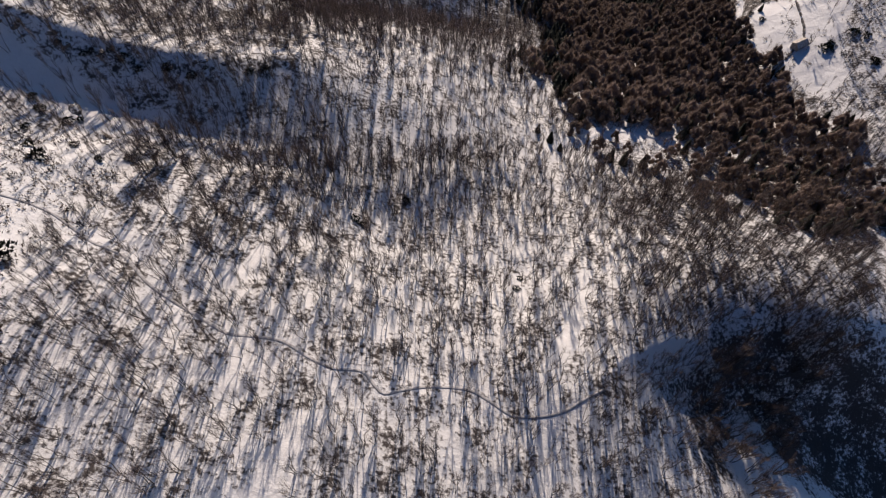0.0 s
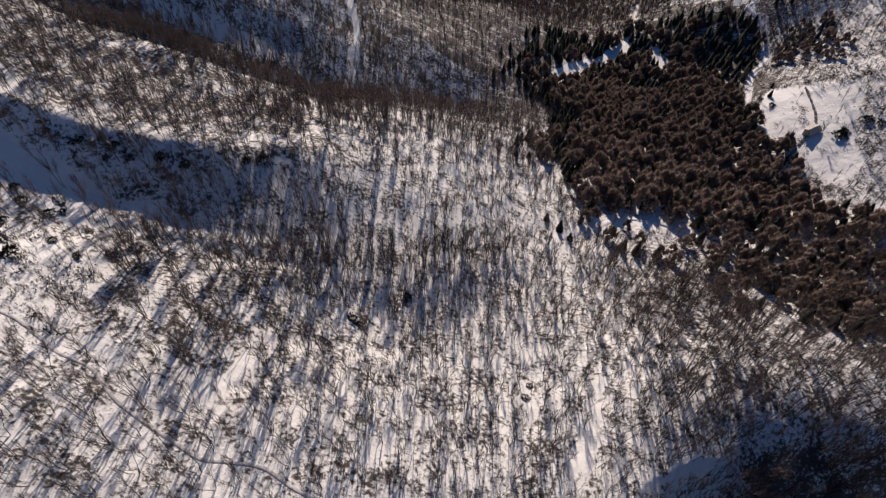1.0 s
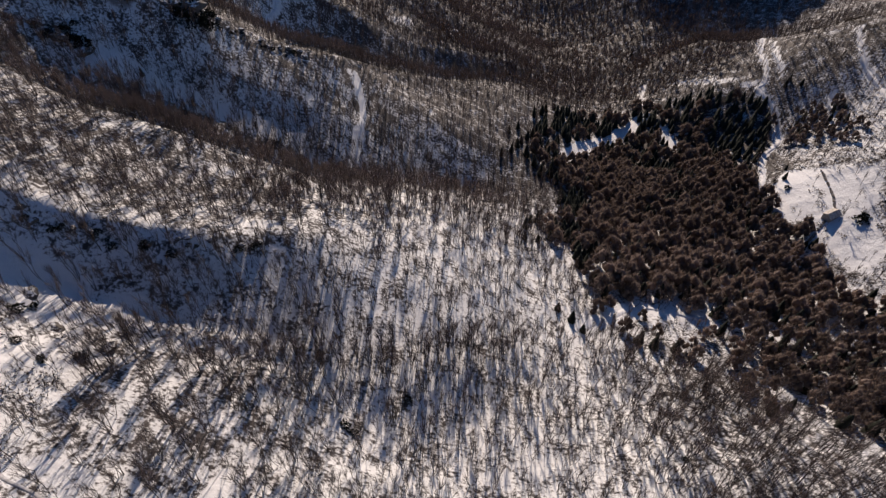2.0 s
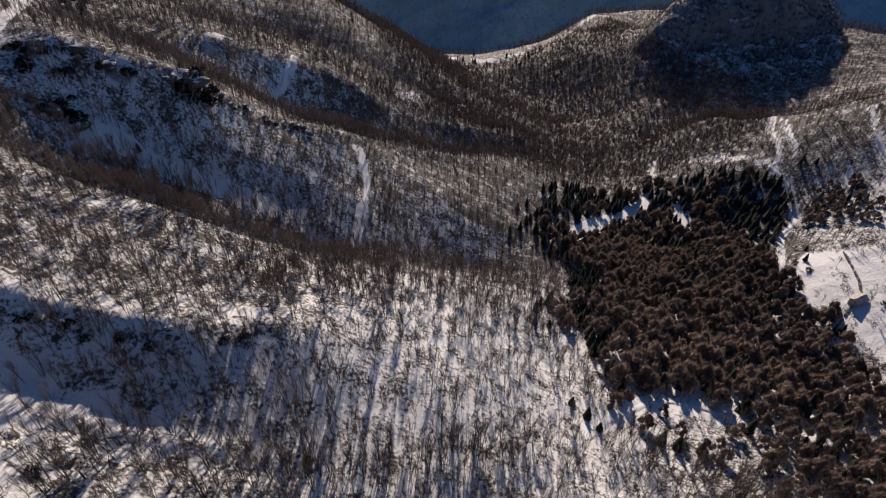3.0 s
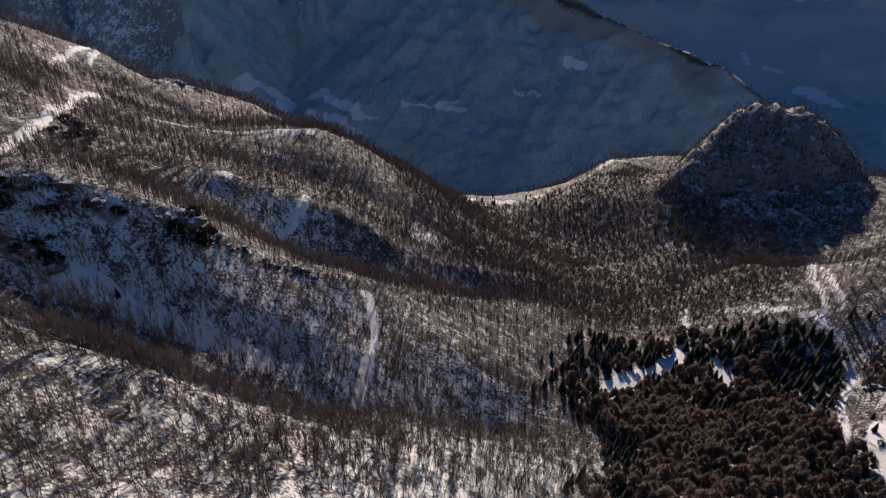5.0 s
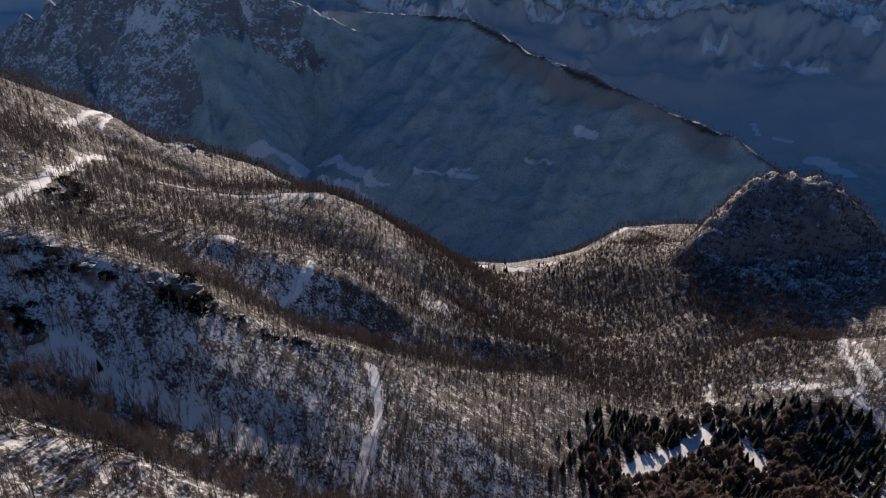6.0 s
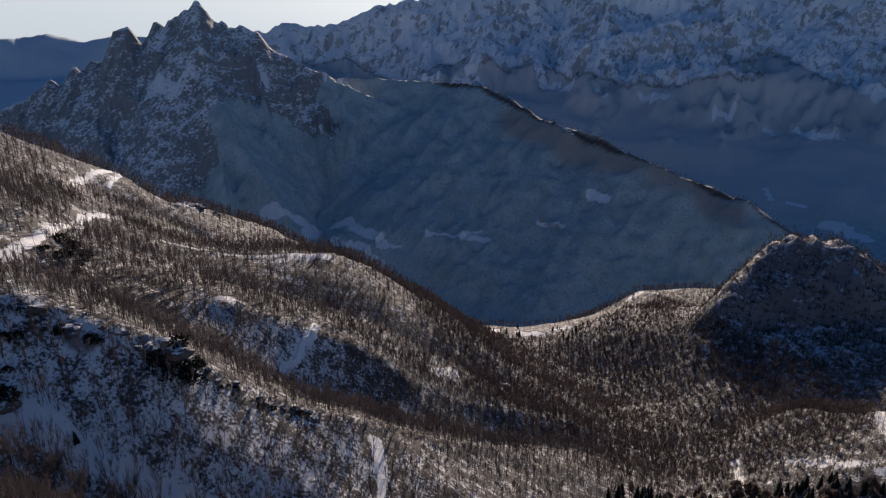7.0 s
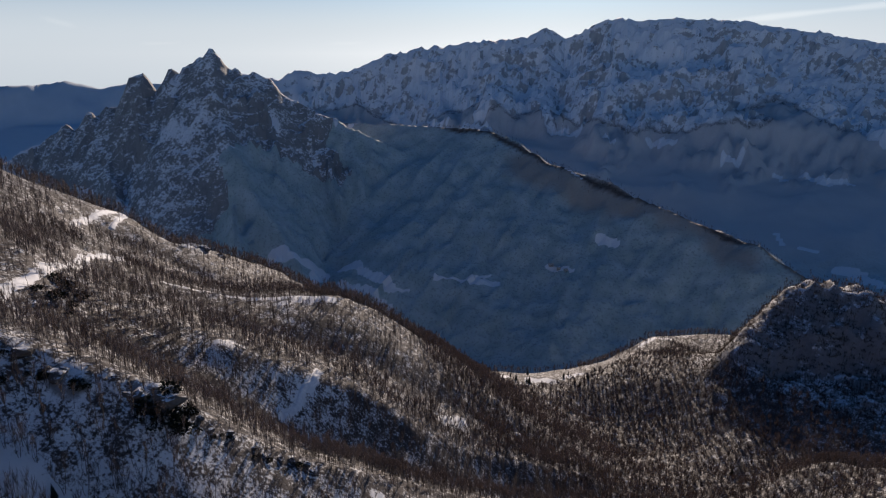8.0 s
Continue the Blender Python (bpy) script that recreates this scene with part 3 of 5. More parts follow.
def wood_density(x, y):
    d = 0.98 + 0.5 * fbm(x, y, 40, 3, 21)
    d = d * (1 - (0.5 - 0.95 * smooth(-0.3, 0.3, fbm(x, y, 10, 3, 25))) * smooth(135, 120, y))  # clumps and gaps on the near slope
    d = d * (1 - 0.85 * openness(x, y)) * (1 - 0.2 * shrubby(x, y))
    d = d * (1 - 0.25 * (rockiness(x, y) > 0.45))
    d = np.where(in_plantation(x, y), 0, d)
    d = np.where(inside(x, y, MEADOW), 0.4 * (1 - 0.8 * openness(x, y)), d)
    trail, _ = along(x, y, TRAIL)
    for road, front in ((ROAD_CREST, 6), (ROAD_SADDLE, 4), (ROAD_BEND, 8), (PASS_SNOW, 13), (CREST_SNOW, 5)):  # trees thinned on the camera's side, so roads and snow strips show
        far = np.hypot(x, y - 100) + 1
        near, _ = along(x + front * x / far, y + front * (y - 100) / far, road)
        d = np.where(near < front + 1, (0.4 if front == 5 else 0.25) * d, d)
    return np.where((trail < 1.2) | ~in_view(x, y), 0, d)


# snow meadows on the far slopes: lines through them, with half widths
FAR_MEADOWS = [
    ([(-627, 1602), (-597, 1625)], 9), ([(-621, 1594), (-553, 1636), (-522, 1700)], 10), ([(-522, 1700), (-527, 1620)], 10),
    ([(-484, 1723), (-447, 1726), (-405, 1682), (-340, 1653)], 14), ([(-340, 1653), (-295, 1660)], 5), ([(-473, 1655), (-408, 1631), (-333, 1612)], 11),
    ([(-231, 1704), (-145, 1719), (-89, 1755)], 4), ([(-159, 1712), (-72, 1728)], 11), ([(194, 1867), (216, 1857), (238, 1852)], 13), ([(60, 1790), (117, 1772)], 9),
    ([(1023, 3002), (1063, 2950)], 16), ([(1135, 2979), (1199, 2918)], 22), ([(1199, 2918), (1291, 2903)], 12),
    ([(1008, 2299), (1053, 2249), (1073, 2139)], 22), ([(888, 2521), (880, 2440)], 10), ([(926, 2423), (982, 2398)], 9), ([(-591, 2094), (-596, 2287)], 9),
]
FAR_MEADOWS += [
    ([(-583, 3560), (-430, 3527)], 18), ([(-506, 3500), (-401, 3490), (-195, 3402)], 20), ([(139, 3465), (229, 3395)], 22), ([(105, 2083), (150, 2050)], 5),
    ([(338, 3204), (369, 3146)], 16), ([(539, 3201), (628, 3150)], 18), ([(809, 3027), (889, 3029)], 16), ([(1457, 3150), (1482, 3108)], 40),
]

# snow basins and gullies on the peak and the range: lines through them, with half widths
SNOWFIELDS = [
    ([(-965, 1790), (-910, 1777), (-881, 1823), (-868, 1862)], 24), ([(-745, 1968), (-726, 1952)], 15), ([(-650, 2005), (-621, 1974), (-566, 1957)], 7), ([(-1000, 1930), (-1005, 1890)], 12),
    ([(-710, 4131), (-641, 4015), (-601, 3863)], 40), ([(545, 4177), (613, 4057), (782, 3973)], 85), ([(390, 3593), (336, 3400)], 40), ([(86, 3532), (103, 3475)], 30),
    ([(1043, 3872), (1288, 3910)], 75), ([(-438, 4270), (-371, 4121), (-441, 3864)], 60), ([(-255, 3511), (-176, 3619)], 40), ([(180, 4200), (250, 4050)], 50),
]
PEAK_ROCK = [(-1850, 1250), (-1000, 1440), (-870, 1530), (-735, 1620), (-740, 1690), (-800, 1730), (-760, 1790), (-700, 1870), (-650, 1950), (-570, 1945), (-560, 1975), (-620, 2060), (-590, 2100), (-600, 2250), (-1200, 2300), (-2000, 1800)]
RUSSET_RIDGE = [(-20, 2095), (56, 2067), (137, 2023), (261, 1979), (373, 1910), (482, 1859), (524, 1789)]


def ground():
    r, rings = 2.0, [2.0]
    while r < 4900:
        r += max(1.5, (0.0105 if r < 560 else 0.006 if r < 860 else 0.0105 if r < 1500 else 0.004 if r < 2450 else 0.0075) * r)
        rings.append(r)
    a = np.radians(np.concatenate([np.arange(-56, 46, 0.25), np.arange(46, 302, 5.0)]))
    rr, aa = np.meshgrid(np.array(rings), a, indexing="ij")
    x, y = (rr * np.sin(aa)).ravel(), (rr * np.cos(aa)).ravel()
    z = height(x, y)
    n, k = len(rings), len(a)
    i, j = np.meshgrid(np.arange(n - 1), np.arange(k), indexing="ij")
    p, q = (i * k + j).ravel(), (i * k + (j + 1) % k).ravel()
    tris = np.concatenate([np.stack([p, q, q + k], 1), np.stack([p, q + k, p + k], 1)])
    j = np.arange(k)
    tris = np.concatenate([tris, np.stack([np.full(k, n * k), (j + 1) % k, j], 1)])
    verts = np.concatenate([np.stack([x, y, z], 1), [[0, 0, height_at(0, 0)]]])
    me = mesh_of("ground", verts, tris, [MAT_GROUND])
    x, y, z = verts.T
    far = smooth(930, 1100, np.hypot(x * 1.1, y - 120))
    valley = smooth(280, 180, np.hypot(x - 80, (y - 650) * 0.75)) * smooth(230, 150, x)
    hollow = smooth(60, 90, x) * smooth(76, 62, y)
    deep = 0.3 - 0.12 * smooth(190, 290, y) - 0.15 * smooth(400, 600, y) - 1.3 * valley - 0.12 * smooth(50, 85, x) * smooth(190, 160, y) * smooth(72, 95, y) - 0.1 * smooth(-85, -74, x) * smooth(-30, -50, x) * smooth(70, 84, y) * smooth(116, 108, y) + hollow * (0.3 - 1.1 * smooth(-0.3, -0.1, fbm(x, y, 22, 3, 23)))
    lit = np.zeros_like(x)
    nearby = np.hypot(x, y) < 1000
    lit[nearby] = sunny(x[nearby], y[nearby])
    deep = deep - 0.16 * smooth(10, 40, x) * smooth(130, 90, x) * smooth(265, 285, y) * smooth(430, 400, y) - 0.2 * smooth(130, 150, x) * smooth(385, 400, y) * smooth(520, 500, y) - (0.28 + 0.4 * smooth(360, 420, y)) * smooth(-60, 0, x) * smooth(290, 320, y) * smooth(200, 170, x) - 0.24 * lit * np.maximum(0.65 * smooth(135, 165, y) * smooth(-15, -65, x), smooth(255, 285, y)) * smooth(192, 168, x) + 0.02 * (1 - lit) * smooth(180, 230, y)
    deep = np.maximum(deep, -0.2 - 0.6 * valley - 0.6 * hollow)
    bare = np.maximum(openness(x, y), 0.25 * shrubby(x, y) * smooth(400, 340, y))
    snow = deep * (1 - bare) + bare
    rock = rockiness(x, y)
    high = smooth(-1750, -1550, x) * smooth(-150, 10, z + 190 * fbm(x, y, 380, 5, 41)) * smooth(2900, 3300, y + 300 * fbm(x, y, 300, 3, 46))
    peak = inside(x + 70 * fbm(x, y, 110, 4, 45), y + 70 * fbm(x, y, 110, 4, 42), PEAK_ROCK) * 1.0
    rock = np.maximum(rock, far * np.maximum(high, peak))
    ledges = 0.5 - 0.03 * (1 - far) - 0.1 * rock * (1 - far) * (y > 600) + far * (0.2 * smooth(3000, 3300, y) + 0.14)
    for line, half in SNOWFIELDS:
        d, _ = along(x, y, line)
        inner = 1 - smooth(0.5, 1.2, d / half + 0.8 * fbm(x, y, 90, 5, 44))
        ledges = ledges + 0.3 * inner * far
        rock = np.maximum(rock, inner * far)
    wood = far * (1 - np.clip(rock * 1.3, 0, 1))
    for line, half in FAR_MEADOWS:
        d, _ = along(x, y, line)
        inner = 1 - smooth(0.75, 1.15, d / half + 0.6 * fbm(x, y, 26, 4, 43))
        wood, rock, snow = wood * (1 - inner), rock * (1 - inner), np.maximum(snow, inner)
    d, _ = along(x, y, RUSSET_RIDGE)
    russet = me.attributes.new("russet", "FLOAT", "POINT")
    russet.data.foreach_set("value", (0.8 * (1 - smooth(15, 75, d + 40 * fbm(x, y, 70, 4, 47)))).astype(np.float32))
    d, _ = along(x, y, FAR_RIDGES[3][0])
    crest = me.attributes.new("crest", "FLOAT", "POINT")
    crest.data.foreach_set("value", smooth(14, 5, d).astype(np.float32))
    near = np.hypot(x, y) < 1250
    me.polygons.foreach_set("use_smooth", (near | (x < -1330) | ((wood > 0.4) & (d > 24)))[tris[:, 0]])
    cover = me.color_attributes.new("cover", "FLOAT_COLOR", "POINT")
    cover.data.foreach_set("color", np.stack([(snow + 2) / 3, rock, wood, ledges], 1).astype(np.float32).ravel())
    return tagged(new("ground", me), "snow-covered mountainside with wooded ridges, gullies and far peaks", "mountainside", kind="structure")


ground()


def ribbon(name, line, width, material, lift, label, category):
    """A track of even width laid over the ground."""
    pts = [Vector((p[0], p[1], 0)) for p in line]
    dense = []
    for i in range(len(pts) - 1):
        p0, p1, p2, p3 = pts[max(i - 1, 0)], pts[i], pts[i + 1], pts[min(i + 2, len(pts) - 1)]
        steps = max(2, int((p2 - p1).length / 1.0))
        for s in range(steps):
            u = s / steps
            dense.append(0.5 * ((2 * p1) + (p2 - p0) * u + (2 * p0 - 5 * p1 + 4 * p2 - p3) * u * u + (3 * p1 - p0 - 3 * p2 + p3) * u ** 3))
    dense.append(pts[-1])
    xs, ys = np.array([p.x for p in dense]), np.array([p.y for p in dense])
    tx, ty = np.gradient(xs), np.gradient(ys)
    n = np.hypot(tx, ty)
    ox, oy = -ty / n, tx / n
    across = np.array([-1, -0.5, 0, 0.5, 1]) * width / 2
    wob = 1 + 0.25 * fbm(xs, ys, 6, 3, 51)
    gx = xs[:, None] + ox[:, None] * across[None] * wob[:, None]
    gy = ys[:, None] + oy[:, None] * across[None] * wob[:, None]
    gz = height(gx.ravel(), gy.ravel()).reshape(gx.shape)
    gz = gz + lift
    gz[:, 0] -= lift * 1.6
    gz[:, -1] -= lift * 1.6
    k = len(across)
    i, j = np.meshgrid(np.arange(len(dense) - 1), np.arange(k - 1), indexing="ij")
    p = (i * k + j).ravel()
    tris = np.concatenate([np.stack([p, p + 1, p + k + 1], 1), np.stack([p, p + k + 1, p + k], 1)])
    me = mesh_of(name, np.stack([gx.ravel(), gy.ravel(), gz.ravel()], 1), tris, [material])
    return tagged(new(name, me), label, category, kind="structure")


ribbon("footpath", TRAIL, 0.95, MAT_TRAIL, 0.16, "narrow trodden footpath winding across the snowy slope", "path")
ribbon("road_1", ROAD_CREST, 4.6, MAT_ROAD, 0.45, "snow-covered road along a wooded crest", "road")
ribbon("road_2", ROAD_SADDLE, 2.6, MAT_ROAD, 0.45, "snow-covered track crossing a wooded saddle", "road")
ribbon("road_3", ROAD_BEND, 3.6, MAT_ROAD, 0.6, "snow-covered road with a hairpin bend", "road")
ribbon("road_4", ROAD_RIGHT, 3.4, MAT_ROAD, 0.45, "snow-covered road climbing beside the conifer plantation", "road")
ribbon("road_5", ROAD_UPPER, 3.2, MAT_ROAD, 0.45, "narrow snow-covered track on the scrubby slope", "road")
ribbon("road_6", TRACK_VALLEY, 3.0, MAT_ROAD, 0.35, "snowy track between mixed trees at the plantation's edge", "road")


# ---- trees ----
def spike(verts, tris, slots, a, b, r, slot, sides=3):
    """A tapering branch from a to b."""
    a, b = np.asarray(a, float), np.asarray(b, float)
    d = b - a
    u = np.cross(d, (0.3, 0.7, 0.2))
    u /= np.linalg.norm(u) + 1e-9
    v = np.cross(d, u)
    v /= np.linalg.norm(v) + 1e-9
    s = len(verts)
    for k in range(sides):
        t = 2 * math.pi * k / sides
        verts.append(a + r * (math.cos(t) * u + math.sin(t) * v))
    verts.append(b)
    for k in range(sides):
        tris.append((s + k, s + (k + 1) % sides, s + sides))
        slots.append(slot)


def blade(verts, tris, slots, a, d, length, width, slot, rng):
    """One thin twig or needle spray, a narrow triangle."""
    d = np.asarray(d, float)
    d /= np.linalg.norm(d)
    w = np.cross(d, rng.normal(size=3))
    w *= width / 2 / (np.linalg.norm(w) + 1e-9)
    s = len(verts)
    verts.extend([a - w, a + w, a + d * length])
    tris.append((s, s + 1, s + 2))
    slots.append(slot)


def bare_tree_template(seed, twigs, limbs, width, length=1.0, tall=12.5, trunk=3, girth=0.135, most=4, spread=1.0, crook=0.42, rise=1.0):
    """Crooked bare stems, limbs that rise from their upper half, and a fuzzy crown of fine twigs."""
    rng = np.random.default_rng(seed)
    verts, tris, slots = [], [], []
    stems = int(rng.integers(2 if most > 3 else 1, most + 1))
    around = rng.uniform(0, 2 * math.pi)
    for st in range(stems):
        t = around + 2 * math.pi * (st + rng.uniform(-0.3, 0.3)) / stems
        lean = np.array([math.cos(t), math.sin(t)]) * rng.uniform(0.02, 0.15)
        foot = np.array([math.cos(t), math.sin(t)]) * rng.uniform(0.1, 0.5)
        h = tall * rng.uniform(0.72, 1.05)
        levels = np.linspace(-0.5, 0.9 * h, trunk + 1)
        bends = np.cumsum(rng.normal(size=(trunk + 1, 2)) * crook, axis=0)
        bends -= bends[0]

        def axis(z):
            q = foot + lean * z
            return np.array([q[0] + np.interp(z, levels, bends[:, 0]), q[1] + np.interp(z, levels, bends[:, 1]), z])

        s = len(verts)
        for z in levels:
            r = girth * (1 - 0.8 * max(z, 0) / h)
            c = axis(z)
            for k in range(3):
                a = 2.1 * k
                verts.append(c + np.array([r * math.cos(a), r * math.sin(a), 0]))
        for l in range(trunk):
            for k in range(3):
                p, q = s + l * 3 + k, s + l * 3 + (k + 1) % 3
                tris.extend([(p, q, q + 3), (p, q + 3, p + 3)])
                slots.extend([0, 0])
        wide = spread * rng.uniform(1.0, 1.6)
        boughs = []
        for _ in range(max(1, limbs // stems)):
            z = rng.uniform(0.36, 0.78) * h
            a = axis(z)
            t = rng.uniform(0, 2 * math.pi)
            b = a + np.array([math.cos(t) * wide * 0.8, math.sin(t) * wide * 0.8, rng.uniform(2.4, 4.4)])
            spike(verts, tris, slots, a, b, 0.45 * girth, 0)
            boughs.append((a, b))
        for _ in range(twigs // stems):
            if rng.random() < 0.55:  # along a limb
                a, b = boughs[int(rng.integers(len(boughs)))]
                o = a + (b - a) * rng.uniform(0.3, 1.0)
                d = (b - a) / np.linalg.norm(b - a) * 0.8 + rng.normal(size=3) * 0.2 + (0, 0, 0.7)
            else:  # along the upper stem
                o = axis(rng.uniform(0.45, 0.9) * h)
                t = rng.uniform(0, 2 * math.pi)
                d = np.array([math.cos(t) * 0.36, math.sin(t) * 0.36, 1.0]) + rng.normal(size=3) * 0.14
            blade(verts, tris, slots, o + rng.normal(size=3) * 0.14 * wide, d * (1, 1, rise), length * rng.uniform(0.6, 1.3), width * rng.uniform(0.7, 1.3), 1, rng)
    return np.array(verts), np.array(tris), np.array(slots)


def larch_template(seed, sprays=430, width=0.16):
    """A leafless larch: several uneven clumps of upswept sprays round a short stem."""
    rng = np.random.default_rng(seed)
    verts, tris, slots = [], [], []
    tall, wide = rng.uniform(9.5, 12.0), rng.uniform(3.9, 4.7)
    spike(verts, tris, slots, (0, 0, -0.5), (0, 0, tall * 0.95), 0.2, 0, 4)
    clumps = []
    for k in range(9):
        u = (k + rng.uniform(0, 0.8)) / 9
        t = 2.4 * k + rng.uniform(-0.5, 0.5)
        q = wide * (1 - u ** 1.7) * rng.uniform(0.45, 0.85)
        clumps.append((np.array([q * math.cos(t), q * math.sin(t), tall * (0.28 + 0.66 * u)]), wide * (0.72 - 0.3 * u) * rng.uniform(0.8, 1.2)))
    for c, r in clumps:  # the dense heart of each clump
        s = len(verts)
        for j in range(5):
            t = 1.257 * j + rng.uniform(-0.3, 0.3)
            q = 0.62 * r * rng.uniform(0.7, 1.2)
            verts.append(c + np.array([q * math.cos(t), q * math.sin(t), rng.uniform(-0.3, 0.2)]))
        verts.extend([c + (0, 0, 1.0 * r), c - (0, 0, 0.9 * r)])
        for j in range(5):
            a, b = s + j, s + (j + 1) % 5
            tris.extend([(a, b, s + 5), (b, a, s + 6)])
            slots.extend([1, 1])
    for _ in range(sprays):
        c, r = clumps[int(rng.integers(len(clumps)))]
        n = rng.normal(size=3)
        n /= np.linalg.norm(n)
        o = c + n * (r, r, 0.9 * r) * rng.uniform(0.45, 0.85)
        d = n * 0.55 + rng.normal(size=3) * 0.25 + (0, 0, 0.75)
        blade(verts, tris, slots, o, d, rng.uniform(0.6, 1.3), width * rng.uniform(0.7, 1.5), 1, rng)
    return np.array(verts), np.array(tris), np.array(slots)


def spruce_template(seed, tiers=13, sprays=11):
    rng = np.random.default_rng(seed)
    verts, tris, slots = [], [], []
    tall = rng.uniform(9.5, 13)
    spike(verts, tris, slots, (0, 0, -0.5), (0, 0, tall), 0.24, 0, 4)
    for i in range(tiers):
        u = i / (tiers - 1)
        z = tall * (0.1 + 0.88 * u)
        reach = (2.6 * (1 - u) ** 0.7 + 0.25) * rng.uniform(0.85, 1.15)
        for k in range(sprays):
            t = 2 * math.pi * (k + rng.uniform(-0.4, 0.4)) / sprays
            w = reach * 0.34 * rng.uniform(0.8, 1.3)
            l = reach * rng.uniform(0.75, 1.15)
            c, s_ = math.cos(t), math.sin(t)
            drop = l * rng.uniform(0.3, 0.55)
            s = len(verts)
            verts.extend([np.array([0, 0, z + 0.35]), np.array([0.55 * l * c - w * s_, 0.55 * l * s_ + w * c, z - 0.5 * drop]), np.array([l * c, l * s_, z - drop + 0.12]), np.array([0.55 * l * c + w * s_, 0.55 * l * s_ - w * c, z - 0.5 * drop])])
            tris.extend([(s, s + 1, s + 2), (s, s + 2, s + 3)])
            slots.extend([1, 1])
    return np.array(verts), np.array(tris), np.array(slots)


def shrub_template(seed, leaves=30):
    """A low twiggy bush, wider than tall."""
    rng = np.random.default_rng(seed)
    verts, tris, slots = [], [], []
    lobes = rng.uniform(0, 6.28, 2)
    for _ in range(leaves):
        t = rng.uniform(0, 2 * math.pi)
        q = rng.uniform(0, 1.1) * (1 + 0.35 * math.sin(2 * t + lobes[0]) + 0.2 * math.sin(5 * t + lobes[1]))
        o = np.array([q * math.cos(t), q * math.sin(t), rng.uniform(-0.1, 0.45) * (1.2 - q * 0.5)])
        d = np.array([math.cos(t) * 0.5, math.sin(t) * 0.5, 0.8]) + rng.normal(size=3) * 0.5
        blade(verts, tris, slots, o, d, rng.uniform(0.35, 0.8), rng.uniform(0.1, 0.2), 0, rng)
    return np.array(verts), np.array(tris), np.array(slots)


def plant(x, y, lift=0.0):
    return np.stack([x, y, height(x, y) + lift], 1)


def scatter(cell, x0, x1, y0, y1, seed):
    rng = np.random.default_rng(seed)
    gx, gy = np.meshgrid(np.arange(x0, x1, cell), np.arange(y0, y1, cell))
    x = gx.ravel() + rng.uniform(-0.48, 0.48, gx.size) * cell
    y = gy.ravel() + rng.uniform(-0.48, 0.48, gx.size) * cell
    return x, y, rng


def woodland(name, templates, places, sizes, rng, materials, label, category):
    """Many plants that nobody could count, joined into one mesh."""
    allv, allt, alls, base = [], [], [], 0
    which = rng.integers(len(templates), size=len(places))
    turn = rng.uniform(0, 2 * math.pi, len(places))
    for w, (v, t, s) in enumerate(templates):
        sel = np.where(which == w)[0]
        if not len(sel):
            continue
        c, sn, k = np.cos(turn[sel])[:, None], np.sin(turn[sel])[:, None], sizes[sel][:, None]
        vx = (v[None, :, 0] * c - v[None, :, 1] * sn) * k + places[sel, 0][:, None]
        vy = (v[None, :, 0] * sn + v[None, :, 1] * c) * k + places[sel, 1][:, None]
        vz = v[None, :, 2] * k + places[sel, 2][:, None]
        allv.append(np.stack([vx, vy, vz], -1).reshape(-1, 3))
        allt.append((t[None] + (np.arange(len(sel)) * len(v))[:, None, None] + base).reshape(-1, 3))
        alls.append(np.tile(s, len(sel)))
        base += len(sel) * len(v)
    me = mesh_of(name, np.concatenate(allv), np.concatenate(allt), materials, np.concatenate(alls))
    return tagged(new(name, me), label, category, kind="stuff")


def split_template(name, template, names, materials):
    """A tree as a thing: an Empty with one mesh for each of its parts."""
    v, t, s = template
    root = new(name)
    for slot, (part_name, material) in enumerate(zip(names, materials)):
        f = t[s == slot]
        used, back = np.unique(f, return_inverse=True)
        mesh_part(part_name, mesh_of(part_name, v[used], back.reshape(f.shape), [material]), root)
    return root


def single_trees(name, templates, places, sizes, rng, names, materials, label, category, group):
    roots = []
    for i, p in enumerate(places):
        w = int(rng.integers(len(templates)))
        turn = pose(*p, float(rng.normal() * 2), float(rng.normal() * 2), float(rng.uniform(0, 360)))
        if w >= len(roots):
            w = len(roots)
            root = split_template(name, templates[w], names, materials)
            tagged(root, label, category, group)
            root.matrix_basis = turn @ Matrix.Scale(float(sizes[i]), 4)
            roots.append(root)
        else:
            keep = roots[w].scale.copy()
            roots[w].scale = (float(sizes[i]),) * 3
            copy_thing(roots[w], turn)
            roots[w].scale = keep


NEAR_BARE = [bare_tree_template(100 + i, 132, 7, 0.13, 2.5, trunk=3, girth=0.105) for i in range(9)]
BROAD_BARE = [bare_tree_template(150 + i, 190, 11, 0.2, 2.6, trunk=3, girth=0.13, spread=1.6, crook=0.2) for i in range(7)]
MID_BARE = [bare_tree_template(200 + i, 40, 4, 0.33, 1.9, trunk=2, girth=0.12, most=3, spread=1.15, crook=0.2, rise=2.2) for i in range(7)]
FAR_BARE = [bare_tree_template(300 + i, 16, 2, 0.68, 2.4, trunk=1, girth=0.14, most=2, spread=1.5, rise=3.0) for i in range(6)]
LARCHES = [larch_template(400 + i) for i in range(6)]
BELT_BARE = [bare_tree_template(350 + i, 20, 2, 0.72, 2.3, tall=10.0, trunk=1, girth=0.08, most=2, spread=1.9, rise=3.0) for i in range(6)]
VALLEY_BARE = [bare_tree_template(370 + i, 36, 2, 0.8, 2.5, tall=9.0, trunk=1, girth=0.07, most=2, spread=2.1, rise=2.0) for i in range(6)]
SPRUCES = [spruce_template(500 + i) for i in range(6)]
